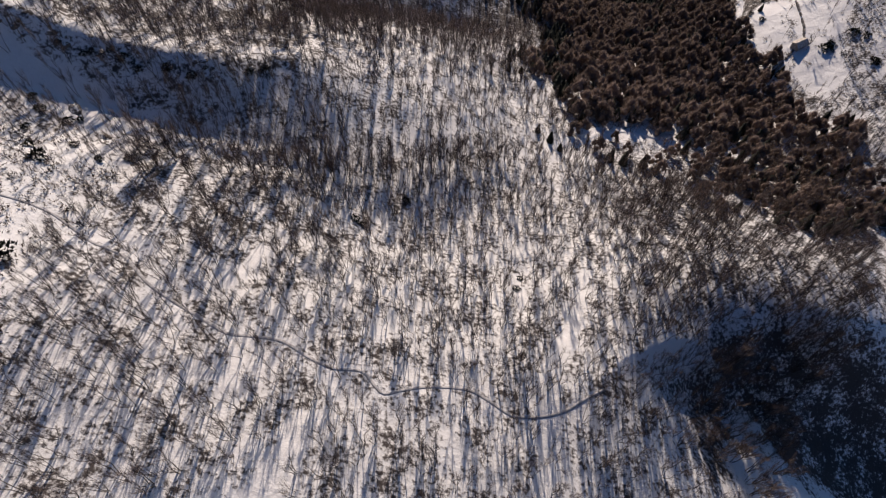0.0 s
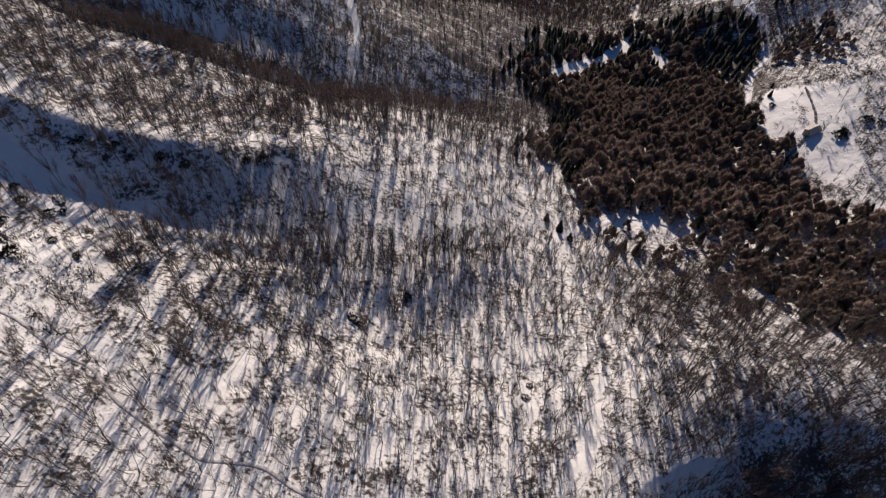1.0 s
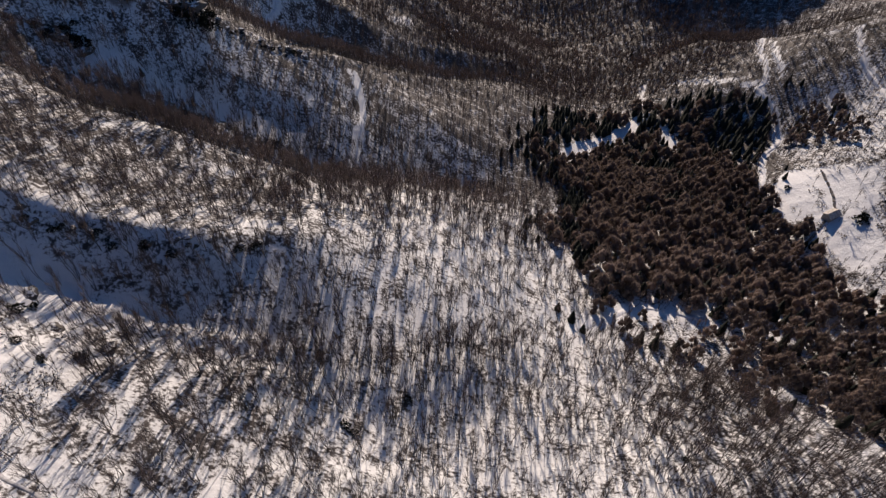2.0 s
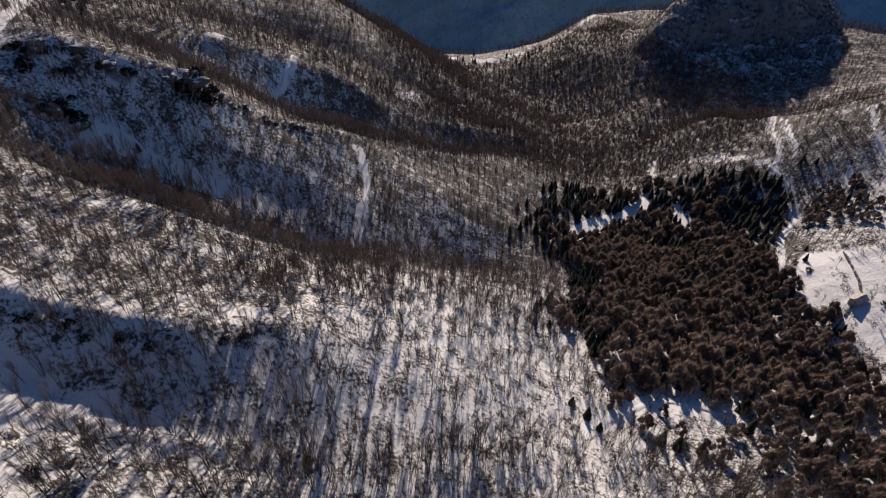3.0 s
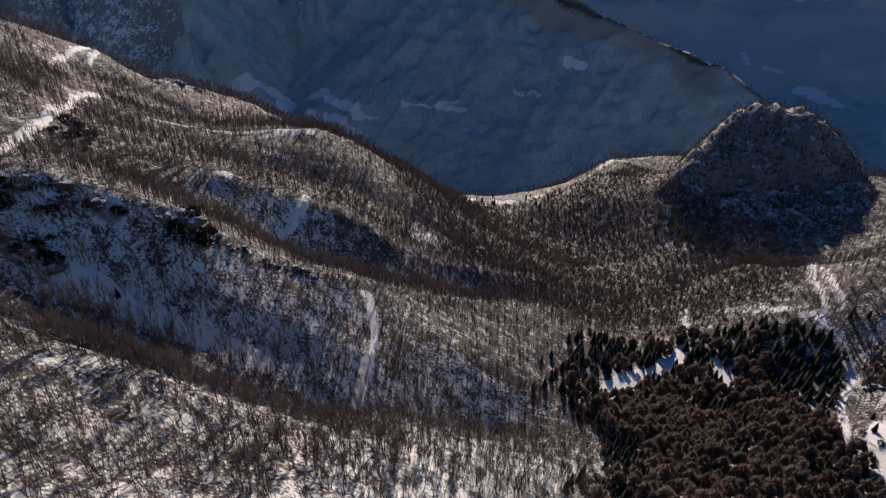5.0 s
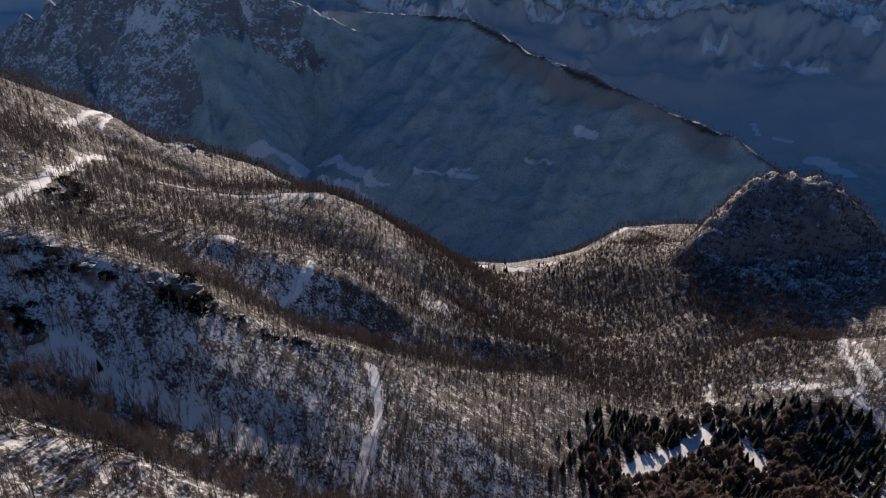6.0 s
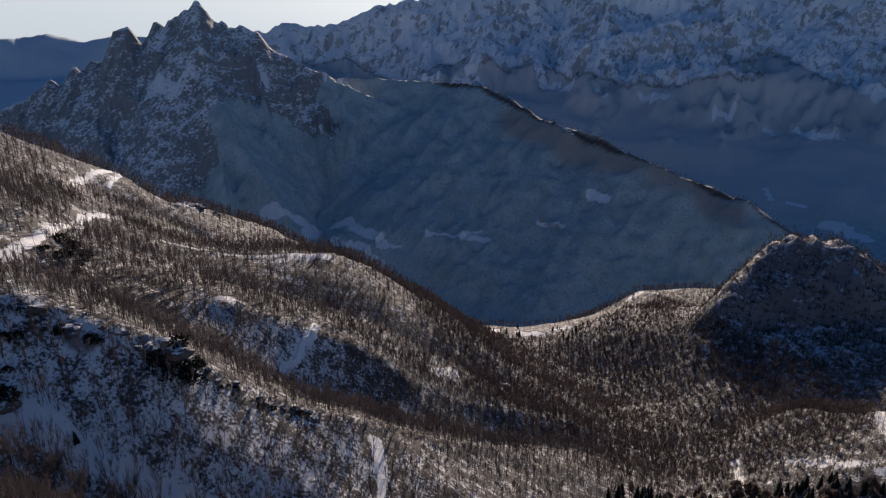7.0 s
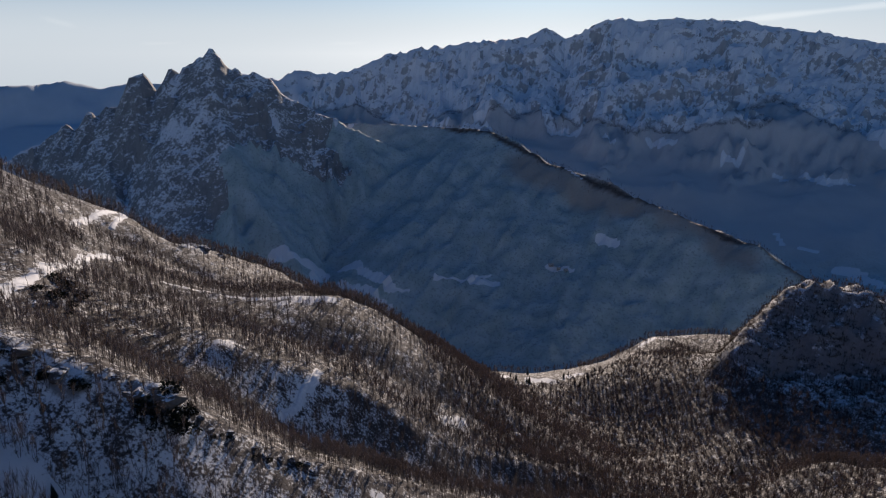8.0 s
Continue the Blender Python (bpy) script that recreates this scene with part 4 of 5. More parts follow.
SHRUBS = [shrub_template(600 + i) for i in range(5)]

# bare woods, from the slope underneath to the far side of the valley
x, y, rng = scatter(3.5, -240, 215, 4, 300, 1)
r = np.hypot(x, y)
broad = (y > 150 - 0.32 * x) & ((x < -22) | (y > 205)) & (x < 30) & (y > 128) & (y < 214 - 0.12 * x)  # older, wider trees in clumps over the first crest
rim, _ = along(x, y, [(-75, 98), (-66, 100), (-57, 103), (-46, 111), (-32, 119), (-6, 129), (22, 143)])
rim = (rim < 5) & (x > -76)  # a close belt on the near lip of the gully
hollow = (x > 66) & (y < 60 + 0.1 * x) & (rng.random(len(x)) < 0.6)
thicket = (x > 56) & (x < 170) & (y > 74) & (y < 160) & (fbm(x, y, 16, 3, 26) > -0.1) & ~inside(x, y, MIXED) | (x > -80) & (x < -25) & (y > 74) & (y < 114) & (fbm(x, y, 14, 3, 27) > -0.05)  # close brown thickets
clump = np.where((x > 66) & (y < 60 + 0.1 * x), 0.7, np.where(thicket, 1.15, np.where(rim, 1.25, np.where(broad, 0.3 + 0.7 * smooth(-0.3, 0.1, fbm(x, y, 17, 3, 24)), np.where((y > 128) & (y < 206) & (x > -30) & (x < 45), 0.5, np.where(inside(x, y, MIXED), 0.35, 1.1))))))
keep = (rng.random(len(x)) < wood_density(x, y) * clump) & (r < 275)
x, y, broad = x[keep], y[keep], (broad | hollow | rim | thicket & (rng.random(len(x)) < 0.35))[keep]
size = rng.uniform(0.62, 1.0, len(x)) * (1 + 0.28 * smooth(40, 80, x) * smooth(180, 150, y)) * (1 - 0.45 * shrubby(x, y))
single = (x > -30) & (x < 34) & (y > 46) & (y < 104)
single &= np.cumsum(single) <= 300
P = plant(x, y)
single_trees("bare_tree", NEAR_BARE, P[single].tolist(), size[single], rng, ("trunk", "crown"), (MAT_BARK, MAT_TWIG), "leafless grey-brown deciduous tree on the snowy slope", "tree", "bare trees on the near slope")
woodland("bare_woods", BROAD_BARE, P[broad], size[broad], rng, (MAT_BARK, MAT_TWIG), "wide-crowned leafless trees crowding a crest and a shaded hollow", "woods")
single |= broad
woodland("bare_woods", NEAR_BARE, P[~single], size[~single], rng, (MAT_BARK, MAT_TWIG), "leafless brown woods on snowy near ridges", "woods")
x, y, rng = scatter(4.0, -420, 420, 60, 620, 2)
r = np.hypot(x, y)
thick = 1.0 - 0.08 * sunny(x, y) + 0.4 * crest_belt(x, y) * sunny(x, y)
keep = (rng.random(len(x)) < wood_density(x, y) * thick) & (r >= 275) & (r < 560)
P = plant(x[keep], y[keep])
woodland("bare_woods", MID_BARE, P, rng.uniform(0.6, 1.0, len(P)), rng, (MAT_BARK, MAT_TWIG), "leafless brown woods on the middle ridges", "woods")
x, y, rng = scatter(5.8, -620, 620, 380, 1130, 3)
r = np.hypot(x * 1.1, y - 60)
keep = (rng.random(len(x)) < wood_density(x, y)) & (np.hypot(x, y) >= 560) & (r < 1010) & (x < 0.62 * y) & ((np.hypot(x - 85, (y - 655) * 0.7) > 170) | (rng.random(len(x)) < 0.4))
P = plant(x[keep], y[keep])
woodland("bare_woods", FAR_BARE, P, rng.uniform(0.62, 1.0, len(P)), rng, (MAT_BARK, MAT_TWIG), "leafless brown woods round the pass and the knob", "woods")

# close-grown trees just over the crests
x, y, rng = scatter(3.7, -360, 60, 140, 720, 15)
keep = (rng.random(len(x)) < 0.95 * crest_belt(x, y) * smooth(0.0, 0.5, sunny(x, y)) * (wood_density(x, y) > 0.3)) & (np.hypot(x, y) > 190)
P = plant(x[keep], y[keep])
woodland("bare_woods", BELT_BARE, P, rng.uniform(0.65, 1.0, len(P)), rng, (MAT_BARK, MAT_TWIG), "close-grown leafless brown trees along the crests", "woods")

# close-grown young trees in the main valley and up to the pass
x, y, rng = scatter(4.3, -110, 270, 440, 960, 13)
keep = (np.hypot(x - 85, (y - 655) * 0.7) < 185) & (openness(x, y) < 0.3) & (rockiness(x, y) < 0.4) & (y < 700 + 1.0 * np.clip(x, 0, 250)) & (rng.random(len(x)) < 0.78)
P = plant(x[keep], y[keep])
woodland("bare_woods", VALLEY_BARE, P, rng.uniform(0.7, 1.05, len(P)), rng, (MAT_BARK, MAT_TWIG), "close-grown young leafless trees in the valley below the pass", "woods")

# trees along the crest of the far wooded ridge
rng = np.random.default_rng(16)
line = np.array(FAR_RIDGES[3][0][1:])
u = rng.uniform(0, len(line) - 1.001, 700)
i = u.astype(int)
x = line[i, 0] + (line[i + 1, 0] - line[i, 0]) * (u - i) + rng.normal(size=700) * 14
y = line[i, 1] + (line[i + 1, 1] - line[i, 1]) * (u - i) + rng.normal(size=700) * 14
P = plant(x, y)
woodland("bare_woods", FAR_BARE, P, rng.uniform(0.6, 1.05, len(P)), rng, (MAT_BARK, MAT_TWIG), "far russet-brown woods along a sunlit ridge", "woods")

# conifer plantation: brown larches and dark spruces
x, y, rng = scatter(5.3, 30, 215, 160, 440, 4)
keep = in_plantation(x, y) & (openness(x, y) < 0.4) & (rng.random(len(x)) < 0.96)
x, y = x[keep], y[keep]
edge = np.minimum(np.abs(x - 46 - 0.1 * (y - 200)) / 18, 1)
dark = (0.08 + 0.45 * smooth(318, 345, y) + 0.6 * (1 - edge) + 0.45 * (fbm(x, y, 30, 3, 61) > 0.25) + 0.4 * smooth(1.0, 0.0, (172 - x) / 10)) > rng.random(len(x)) * 0.9 + 0.1
P, size = plant(x, y), rng.uniform(0.7, 1.1, len(x)) * np.where(dark, 0.85, 1)
L = np.where(~dark)[0]
S = np.where(dark)[0]
single_trees("larch", LARCHES, P[L[:210]].tolist(), size[L[:210]], rng, ("trunk", "crown"), (MAT_BARK, MAT_LARCH), "leafless russet-brown larch in the plantation", "tree", "larches of the plantation")
single_trees("spruce", SPRUCES, P[S[:200]].tolist(), size[S[:200]], rng, ("trunk", "crown"), (MAT_BARK, MAT_SPRUCE), "dark green spruce standing among brown larches", "tree", "spruces of the plantation")
if len(L) > 210:
    woodland("larches", LARCHES, P[L[210:]], size[L[210:]], rng, (MAT_BARK, MAT_LARCH), "brown leafless larches crowding the plantation", "woods")
if len(S) > 200:
    woodland("spruces", SPRUCES, P[S[200:]], size[S[200:]], rng, (MAT_BARK, MAT_SPRUCE), "dark green spruces crowding the plantation", "woods")

# a clump of larches and spruces across the road from the plantation
x, y, rng = scatter(4.6, 192, 250, 300, 378, 12)
away, _ = along(x, y, ROAD_RIGHT)
keep = (away > 4.5) & (np.hypot((x - 217) / 17, (y - 348) / 27) + 0.6 * fbm(x, y, 14, 3, 65) < 0.95) & (x > 196)
x, y = x[keep], y[keep]
dark = rng.random(len(x)) < 0.2
P, size = plant(x, y), rng.uniform(0.4, 0.65, len(x))
single_trees("larch", LARCHES, P[~dark].tolist(), size[~dark], rng, ("trunk", "crown"), (MAT_BARK, MAT_LARCH), "brown leafless larch beside the snowy road", "tree", "larches beside the road")
if dark.any():
    single_trees("spruce", SPRUCES, P[dark].tolist(), size[dark], rng, ("trunk", "crown"), (MAT_BARK, MAT_SPRUCE), "small dark spruce beside the snowy road", "tree", "spruces beside the road")

# conifers strewn among the bare trees below the plantation
x, y, rng = scatter(4.8, 40, 205, 112, 190, 5)
away, _ = along(x, y, TRACK_VALLEY)
keep = inside(x, y, MIXED) & (away > 4.5) & (rng.random(len(x)) < 0.4 + 0.25 * smooth(90, 130, x) + 0.8 * fbm(x, y, 22, 3, 62)) & (y > 118 + 0.25 * np.abs(x - 130))
x, y = x[keep], y[keep]
dark = rng.random(len(x)) < 0.3
P, size = plant(x, y), rng.uniform(0.5, 0.78, len(x)) * (1 + 0.3 * smooth(95, 120, x))
single_trees("larch", LARCHES, P[~dark].tolist()[:90], size[~dark], rng, ("trunk", "crown"), (MAT_BARK, MAT_LARCH), "brown leafless larch below the plantation", "tree", "larches below the plantation")
if (~dark).sum() > 90:
    woodland("larches", LARCHES, P[~dark][90:], size[~dark][90:], rng, (MAT_BARK, MAT_LARCH), "brown leafless larches strewn below the plantation", "woods")
single_trees("spruce", SPRUCES, P[dark].tolist(), size[dark], rng, ("trunk", "crown"), (MAT_BARK, MAT_SPRUCE), "small dark spruce among leafless trees on snow", "tree", "spruces below the plantation")

# low scrub on the rock knob
x, y, rng = scatter(4.4, 170, 440, 640, 850, 8)
keep = (rockiness(x, y) > 0.25) & (rng.random(len(x)) < 0.85 + 0.6 * fbm(x, y, 30, 3, 72)) & (x < 0.6 * y)
P = plant(x[keep], y[keep])
woodland("shrubs", SHRUBS, P, rng.uniform(1.6, 3.6, len(P)), rng, (MAT_SHRUB,), "dark low scrub clinging to the snowy rock knob", "shrubs")

# shrubs on the open ground
x, y, rng = scatter(1.9, -150, 280, 18, 470, 6)
keep = (rng.random(len(x)) < 0.95 * np.maximum(shrubby(x, y), 0.48 * inside(x, y, MEADOW)) * (1 - 0.75 * openness(x, y)) * in_view(x, y) * (0.75 + 1.8 * fbm(x, y, 11, 3, 71)))
P = plant(x[keep], y[keep])
woodland("shrubs", SHRUBS, P, rng.uniform(0.5, 1.6, len(P)), rng, (MAT_SHRUB,), "dark low shrubs poking through the snow", "shrubs")



# ---- things: hut, walls, rocks, single conifers ----
def box(bm, x0, x1, y0, y1, z0, z1, bevel=0.0):
    r = bmesh.ops.create_cube(bm, size=1.0, matrix=Matrix.Translation(((x0 + x1) / 2, (y0 + y1) / 2, (z0 + z1) / 2)) @ Matrix.Diagonal((x1 - x0, y1 - y0, z1 - z0, 1)))
    if bevel:
        edges = list({e for v in r["verts"] for e in v.link_edges})
        bmesh.ops.bevel(bm, geom=edges, offset=bevel, segments=1, affect="EDGES")


def slab(bm, corners, thick):
    """A sloping slab over four corners."""
    n = (Vector(corners[1]) - Vector(corners[0])).cross(Vector(corners[3]) - Vector(corners[0])).normalized() * thick
    low = [bm.verts.new(c) for c in corners]
    top = [bm.verts.new(Vector(c) + n) for c in corners]
    bm.faces.new(low[::-1])
    bm.faces.new(top)
    for i in range(4):
        j = (i + 1) % 4
        bm.faces.new((low[i], low[j], top[j], top[i]))


def house(name, place, turn, length, width, tall, roof_material, label, windows=2):
    root = new(name)
    hl, hw, rise = length / 2, width / 2, width * 0.3
    bm = bmesh.new()
    box(bm, -hl, hl, -hw, hw, -2.5, tall)
    for s in (-1, 1):  # gables
        x = s * (hl - 0.15)
        v = [bm.verts.new(c) for c in ((x - 0.15, -hw, tall), (x - 0.15, hw, tall), (x - 0.15, 0, tall + rise), (x + 0.15, -hw, tall), (x + 0.15, hw, tall), (x + 0.15, 0, tall + rise))]
        bm.faces.new((v[0], v[2], v[1]))
        bm.faces.new((v[3], v[4], v[5]))
        bm.faces.new((v[0], v[3], v[5], v[2]))
        bm.faces.new((v[1], v[2], v[5], v[4]))
    part("wall", bm, MAT_WALL, root)
    for s in (-1, 1):
        bm = bmesh.new()
        eave = tall - 0.35 * rise / hw + 0.02
        c = [(-hl - 0.4, s * (hw + 0.35), eave), (hl + 0.4, s * (hw + 0.35), eave), (hl + 0.4, 0, tall + rise + 0.02), (-hl - 0.4, 0, tall + rise + 0.02)]
        slab(bm, c if s < 0 else c[::-1], 0.22)
        part("roof", bm, roof_material, root)
    bm = bmesh.new()
    box(bm, -0.5, 0.5, -hw - 0.06, -hw + 0.02, 0, 2.0, 0.02)
    door = part("door", bm, MAT_DOOR, root)
    bm = bmesh.new()
    box(bm, 0.3, 0.36, -hw - 0.1, -hw - 0.055, 0.95, 1.1, 0.01)
    part("handle", bm, MAT_STONE, door)
    for i in range(windows):
        x = (-0.3 + 0.6 * i) * length
        bm = bmesh.new()
        box(bm, x - 0.4, x + 0.4, -hw - 0.05, -hw + 0.02, 1.0, 1.8, 0.02)
        part("window", bm, MAT_DOOR, root)
    root.matrix_basis = pose(place[0], place[1], height_at(*place) + 0.2, 0, 0, turn)
    return tagged(root, label, "house" if windows > 1 else "hut")


house("stone_hut", (186.5, 260.5), 28, 7.0, 4.6, 2.1, MAT_ROOF, "small stone hut with a pale gabled roof on the meadow", 1)
for hx, hy, turn, length, label in ((66, 1792, 15, 13, "pale farmhouse standing on a far snowy terrace"), (86, 1779, -10, 10, "small far house beside a snowy terrace"), (104, 1770, 30, 9, "small far house on a wooded slope")):
    house("farmhouse", (hx, hy), turn, length, 8, 5, MAT_ROOF, label, 2)


def rock_mesh(seed, rough=0.35):
    bm = bmesh.new()
    bmesh.ops.create_icosphere(bm, subdivisions=3, radius=1.0)
    for v in bm.verts:
        n = noise.fractal(v.co * 1.3 + Vector((seed * 7.1, 0, 0)), 1.0, 2.0, 4)
        v.co *= 1 + rough * n
        v.co.z *= 0.75
    me = bpy.data.meshes.new("rock_outcrop")
    bm.to_mesh(me)
    bm.free()
    me.materials.append(MAT_ROCK)
    return me


def rock_material():
    m, tree, shader, place = blank("snow_capped_rock", 0.9)
    axis = tree.nodes.new("ShaderNodeSeparateXYZ")
    tree.links.new(tree.nodes.new("ShaderNodeNewGeometry").outputs["Normal"], axis.inputs[0])
    n = noise_node(tree, 0.8, 6, 0.7, place)
    stone = mix(tree, n, (0.05, 0.046, 0.042), (0.2, 0.18, 0.165))
    cap = sums(tree, "ADD", axis.outputs["Z"], sums(tree, "MULTIPLY", sums(tree, "SUBTRACT", n, 0.5), 0.8))
    tree.links.new(mix(tree, ramp(tree, cap, 0.85, 0.98), stone, (0.82, 0.84, 0.87)), shader.inputs["Base Color"])
    relief_of(tree, shader, n, 0.6, 0.3)
    return m


MAT_ROCK = rock_material()
ROCKS = [rock_mesh(i) for i in range(4)]
rng = np.random.default_rng(9)
for rx, ry, size in ((-110, 272, 4.6), (-114, 271, 3.4), (-134, 262, 2.4), (-156, 258, 3.2), (-144, 263, 2.6), (-186, 337, 3.4), (-181, 335, 2.8), (-176, 309, 2.4), (-7, 486, 4.5), (-2, 482, 3.2), (-255, 556, 5.5), (-264, 560, 4.0), (-246, 560, 4.5), (-240, 575, 4.0), (-145, 237, 3.0), (-136, 236, 2.6), (-99, 118, 1.6), (-88, 108, 1.5), (-76, 104, 1.7)):
    ob = new("rock_outcrop", ROCKS[int(rng.integers(4))])
    ob.matrix_basis = pose(rx, ry, height_at(rx, ry) - 0.2 * size, float(rng.uniform(-15, 15)), 0, float(rng.uniform(0, 360))) @ Matrix.Diagonal((size * 1.5, size * 1.1, size * 0.9, 1))
    tagged(ob, "dark rock outcrop with snow caught on its top", "rock", "rock outcrops")

# broken rock along the lips of the first and second crest
for line, step, low, high in (([(-126, 140), (-104, 139), (-88, 140), (-71, 142), (-54, 151)], 4.6, 0.5, 1.25), ([(-160, 258), (-150, 262), (-130, 266), (-110, 273), (-91, 287), (-70, 298)], 3.6, 0.6, 1.5)):
    for (ax, ay), (bx, by) in zip(line[:-1], line[1:]):
        n = int(math.hypot(bx - ax, by - ay) / step)
        for i in range(n):
            u = (i + float(rng.uniform(0, 0.9))) / n
            rx, ry, size = ax + (bx - ax) * u, ay + (by - ay) * u - float(rng.uniform(-0.5, 3.5)), float(rng.uniform(low, high))
            ob = new("rock_outcrop", ROCKS[int(rng.integers(4))])
            ob.matrix_basis = pose(rx, ry, height_at(rx, ry) - 0.15 * size, float(rng.uniform(-20, 20)), 0, float(rng.uniform(0, 360))) @ Matrix.Diagonal((size * 1.5, size * 1.0, size, 1))
            tagged(ob, "dark broken rock on the lip of a snowy crest", "rock", "crest rocks")

# dark scrub among the rocks of both lips
LIP_BUSHES = []
for line in ([(-124, 139), (-104, 138), (-88, 139), (-71, 141), (-50, 152)], [(-162, 256), (-150, 260), (-130, 264), (-110, 270), (-91, 284), (-74, 294)]):
    for (ax, ay), (bx, by) in zip(line[:-1], line[1:]):
        for i in range(int(math.hypot(bx - ax, by - ay) / 3.2)):
            u = float(rng.uniform(0, 1))
            LIP_BUSHES.append((ax + (bx - ax) * u, ay + (by - ay) * u - float(rng.uniform(0, 4)), float(rng.uniform(0.8, 2.0))))

# dry-stone walls by the hut: one stone after another
WALL_STONES = []
for i in range(4):
    bm = bmesh.new()
    bmesh.ops.create_cube(bm, size=1.0)
    for v in bm.verts:
        v.co += Vector(rng.normal(size=3) * 0.1)
    bmesh.ops.bevel(bm, geom=bm.edges[:], offset=0.1, segments=1, affect="EDGES")
    me = bpy.data.meshes.new("stone")
    bm.to_mesh(me)
    bm.free()
    me.materials.append(MAT_STONE)
    WALL_STONES.append(me)


def stone_wall(line, label):
    root = new("dry_stone_wall")
    x0, y0 = line[0]
    z0 = height_at(x0, y0)
    root.matrix_basis = pose(x0, y0, z0)
    for (ax, ay), (bx, by) in zip(line[:-1], line[1:]):
        n = int(math.hypot(bx - ax, by - ay) / 0.8)
        for i in range(n):
            if rng.random() < 0.16:
                continue
            u = (i + float(rng.uniform(-0.2, 0.2))) / n
            sx, sy = ax + (bx - ax) * u, ay + (by - ay) * u
            ob = new("stone", WALL_STONES[int(rng.integers(4))])
            ob.parent = root
            s = float(rng.uniform(0.7, 1.15))
            ob.matrix_basis = pose(sx - x0, sy - y0, height_at(sx, sy) + 0.3 - z0, float(rng.uniform(-10, 10)), float(rng.uniform(-10, 10)), float(rng.uniform(0, 90))) @ Matrix.Diagonal((s, s, s * 0.9, 1))
    tagged(root, label, "wall")


stone_wall([(190, 265), (193, 275), (195, 287), (197, 300)], "ruined dry-stone wall running uphill from the hut")
stone_wall([(183, 258), (176, 250), (168, 243)], "low broken dry-stone wall across the snowy meadow")

# evergreen bushes and lone conifers
def bush_template(seed, leaves=260):
    """A dense low dome of short sprays, uneven at its edge."""
    rng = np.random.default_rng(seed)
    verts, tris, slots = [], [], []
    lobes = rng.uniform(0, 6.28, 3)
    for _ in range(leaves):
        t, e = rng.uniform(0, 2 * math.pi), math.asin(rng.uniform(0, 1))
        k = rng.uniform(0.6, 0.95) * (1 + 0.2 * math.sin(3 * t + lobes[0]) + 0.14 * math.sin(5 * t + lobes[1]))
        n = np.array([math.cos(t) * math.cos(e), math.sin(t) * math.cos(e), math.sin(e) * 0.75])
        blade(verts, tris, slots, n * k - (0, 0, 0.08), n + rng.normal(size=3) * 0.5, rng.uniform(0.18, 0.4), rng.uniform(0.14, 0.3), 0, rng)
    return np.array(verts), np.array(tris), np.array(slots)


BUSHES = [bush_template(700 + i) for i in range(4)]
MAT_BUSH = two_tone("dark_evergreen", (0.006, 0.009, 0.006), (0.022, 0.026, 0.017), 0.6, 0.9, per_thing=0.3)
MORE_BUSHES = [(197.5, 254.5, 4.6), (200, 257, 3.2), (214, 239, 3.6), (178, 290, 2.4), (-142, 237, 3.0), (-147, 234, 2.6), (-157, 249, 3.2), (-162, 253, 2.8), (-147, 251, 2.4), (-152, 256, 2.0), (-107, 268, 6.6), (-111, 267, 6.2), (-103, 270, 5.2), (-188, 334, 4.4), (-183, 333, 5.0), (-178, 334, 4.2), (-141, 237, 4.4), (-137, 238, 4.0), (-146, 236, 3.6), (-155, 247, 3.6), (-144, 253, 3.2), (-128, 262, 2.6), (-136, 260, 2.2), (-141, 244, 2.0), (-96, 114, 1.6), (-108, 119, 1.8), (-91, 101, 1.6), (-99, 98, 1.9), (-104, 106, 1.7)]
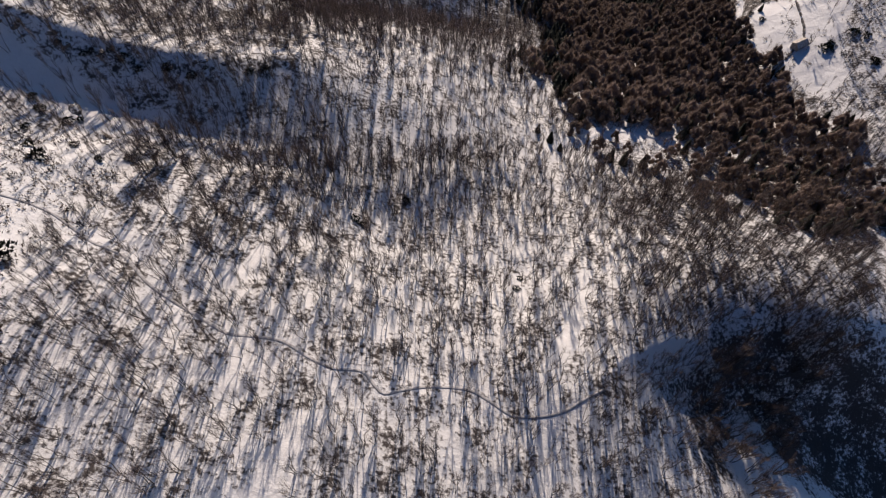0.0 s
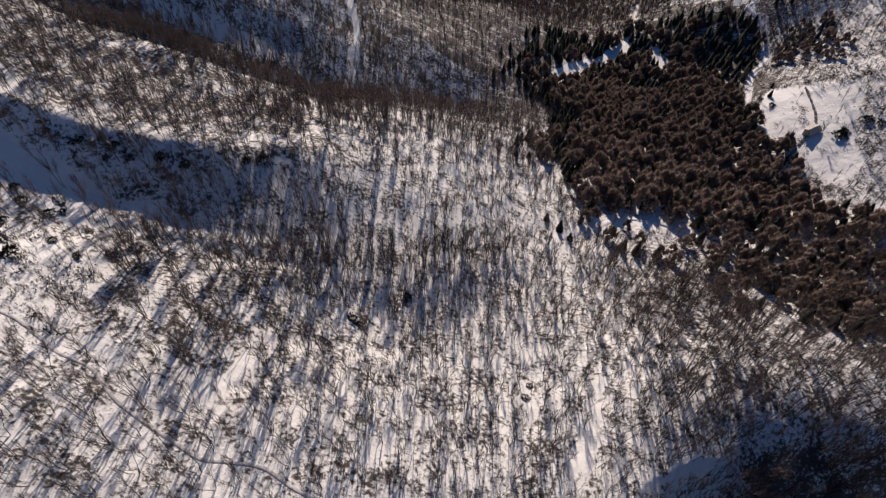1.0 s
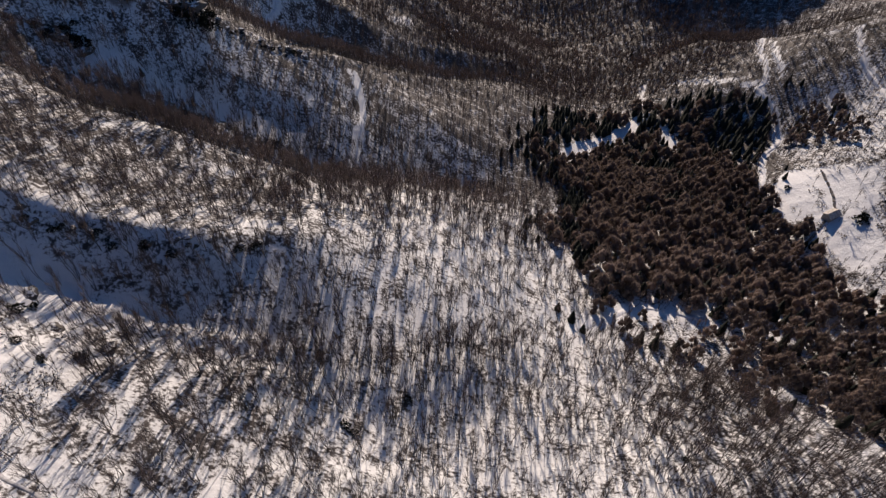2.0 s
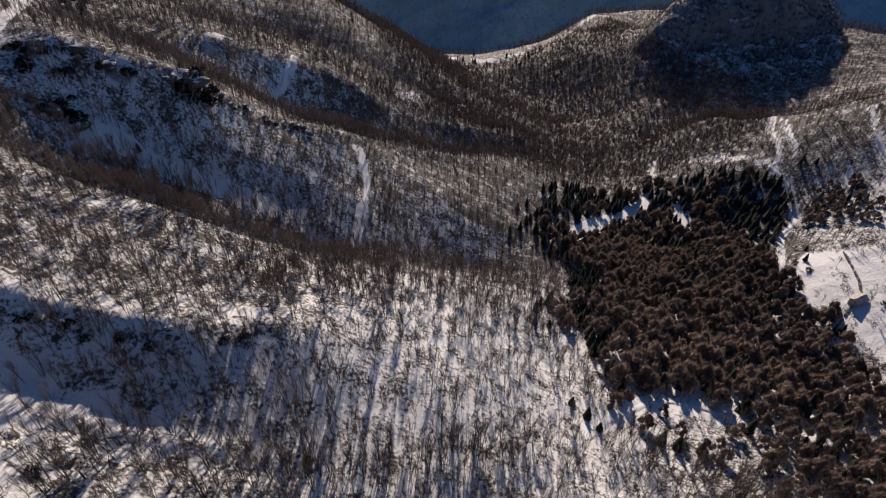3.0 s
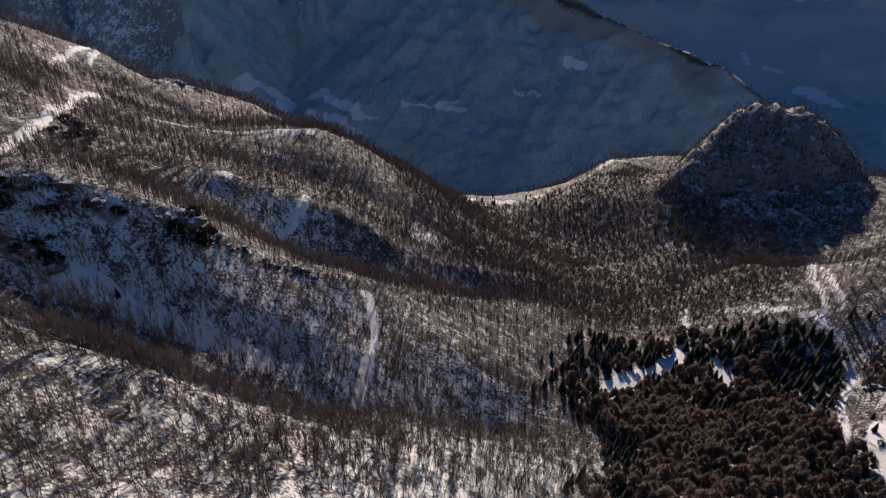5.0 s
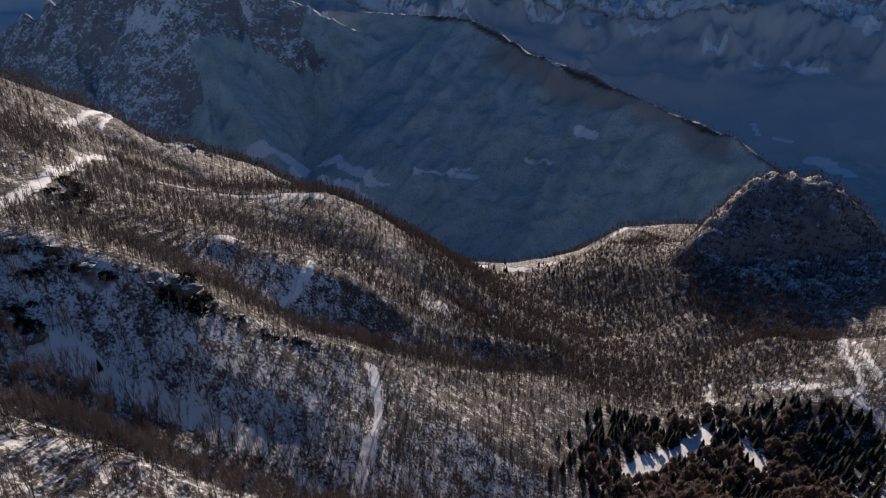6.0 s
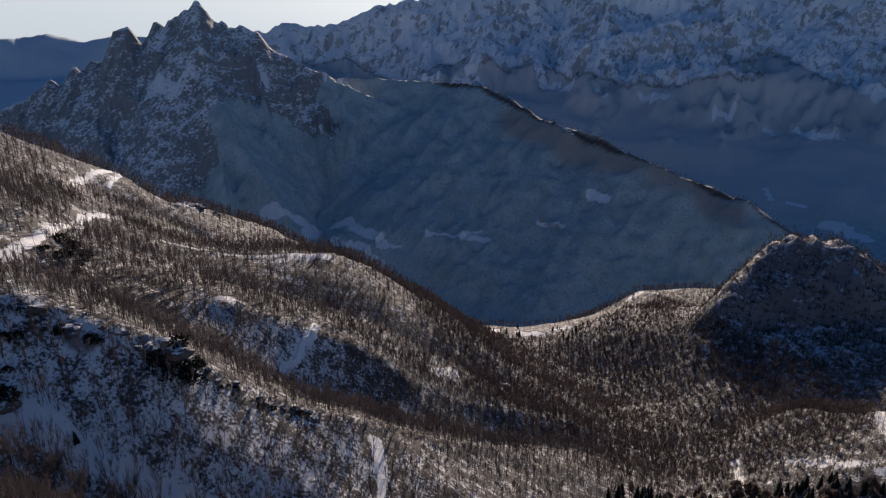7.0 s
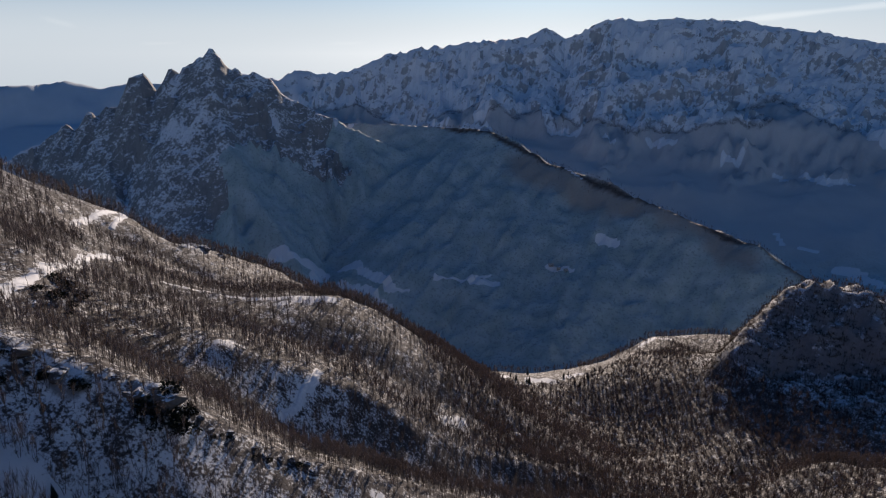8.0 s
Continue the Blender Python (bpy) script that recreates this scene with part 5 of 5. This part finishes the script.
for bx, by, size in LIP_BUSHES + MORE_BUSHES + list(((-86, 61, 3.6), (-90, 57, 2.4), (-94.5, 93, 3.0), (-25.5, 99.6, 1.9), (-23, 98, 1.5), (-11.5, 112, 1.7), (62, 101, 1.5), (-109, 275, 5.2), (-104, 277, 3.6), (-113, 271, 3.0), (-177, 320, 4.6), (-173, 322, 3.2), (-181, 316, 3.0), (-170, 316, 2.0), (-143, 240, 3.2), (-150, 236, 2.6), (-79, 100, 1.8), (-84, 97, 1.5), (-98, 112, 2.2), (-105, 115, 2.0), (212, 262, 3.6), (216, 258, 2.8), (172, 296, 2.4), (176, 300, 2.0), (20.5, 80, 1.5), (22, 84, 1.2), (-35, 121, 1.4), (-60, 111, 1.6))):
    v, t, s = BUSHES[int(rng.integers(4))]
    root = new("evergreen_bush")
    turn = float(rng.uniform(0, 6.28))
    vv = np.stack([v[:, 0] * math.cos(turn) - v[:, 1] * math.sin(turn), v[:, 0] * math.sin(turn) + v[:, 1] * math.cos(turn), v[:, 2]], 1) * size * 0.8
    mesh_part("foliage", mesh_of("foliage", vv, t, [MAT_BUSH]), root)
    stem = bmesh.new()
    bmesh.ops.create_cone(stem, segments=5, radius1=0.12 * size, radius2=0.04 * size, depth=size * 0.5, matrix=Matrix.Translation((0, 0, 0.05 * size)))
    part("stem", stem, MAT_BARK, root)
    root.matrix_basis = pose(bx, by, height_at(bx, by) + 0.1)
    tagged(root, "dark evergreen bush rising from the snow", "bush", "evergreen bushes")
LONE = [(34, 318, 0.7), (39, 312, 0.85), (37, 326, 0.6), (43, 305, 0.75), (45, 322, 0.9), (41, 334, 0.7), (47, 341, 0.8), (30, 309, 0.55), (46, 298, 0.8), (24, 303, 0.5), (50, 352, 0.85), (36, 342, 0.6), (54, 375, 0.8), (48, 366, 0.7), (58, 386, 0.75), (66, 400, 0.7), (30, 333, 0.5), (40, 246, 0.6), (38, 240, 0.7), (34, 236, 0.5), (31, 228, 0.6), (42, 224, 0.7), (36, 219, 0.5), (30, 218, 0.45), (-119, 237, 0.35), (42.5, 165, 0.6), (46, 160, 0.5), (38, 170, 0.5), (-8, 561, 0.6), (112, 430, 0.7), (108, 425, 0.55), (128, 405, 0.9), (133, 409, 0.7), (155, 555, 0.6), (205, 345, 0.6), (208, 352, 0.5), (212, 395, 0.6), (216, 400, 0.5), (220, 392, 0.6), (165, 268, 0.4), (180, 300, 0.5), (186, 312, 0.45)]
PASS = []
for _ in range(30):
    px = float(rng.uniform(-50, 95))
    PASS.append((px, 738 + 0.42 * px + float(rng.uniform(-22, 24)), float(rng.uniform(0.3, 0.75))))
P = np.array(LONE + PASS)
single_trees("spruce", SPRUCES, plant(P[:, 0], P[:, 1]).tolist(), P[:, 2], rng, ("trunk", "crown"), (MAT_BARK, MAT_SPRUCE), "lone dark spruce on snowy ground", "tree", "lone spruces")
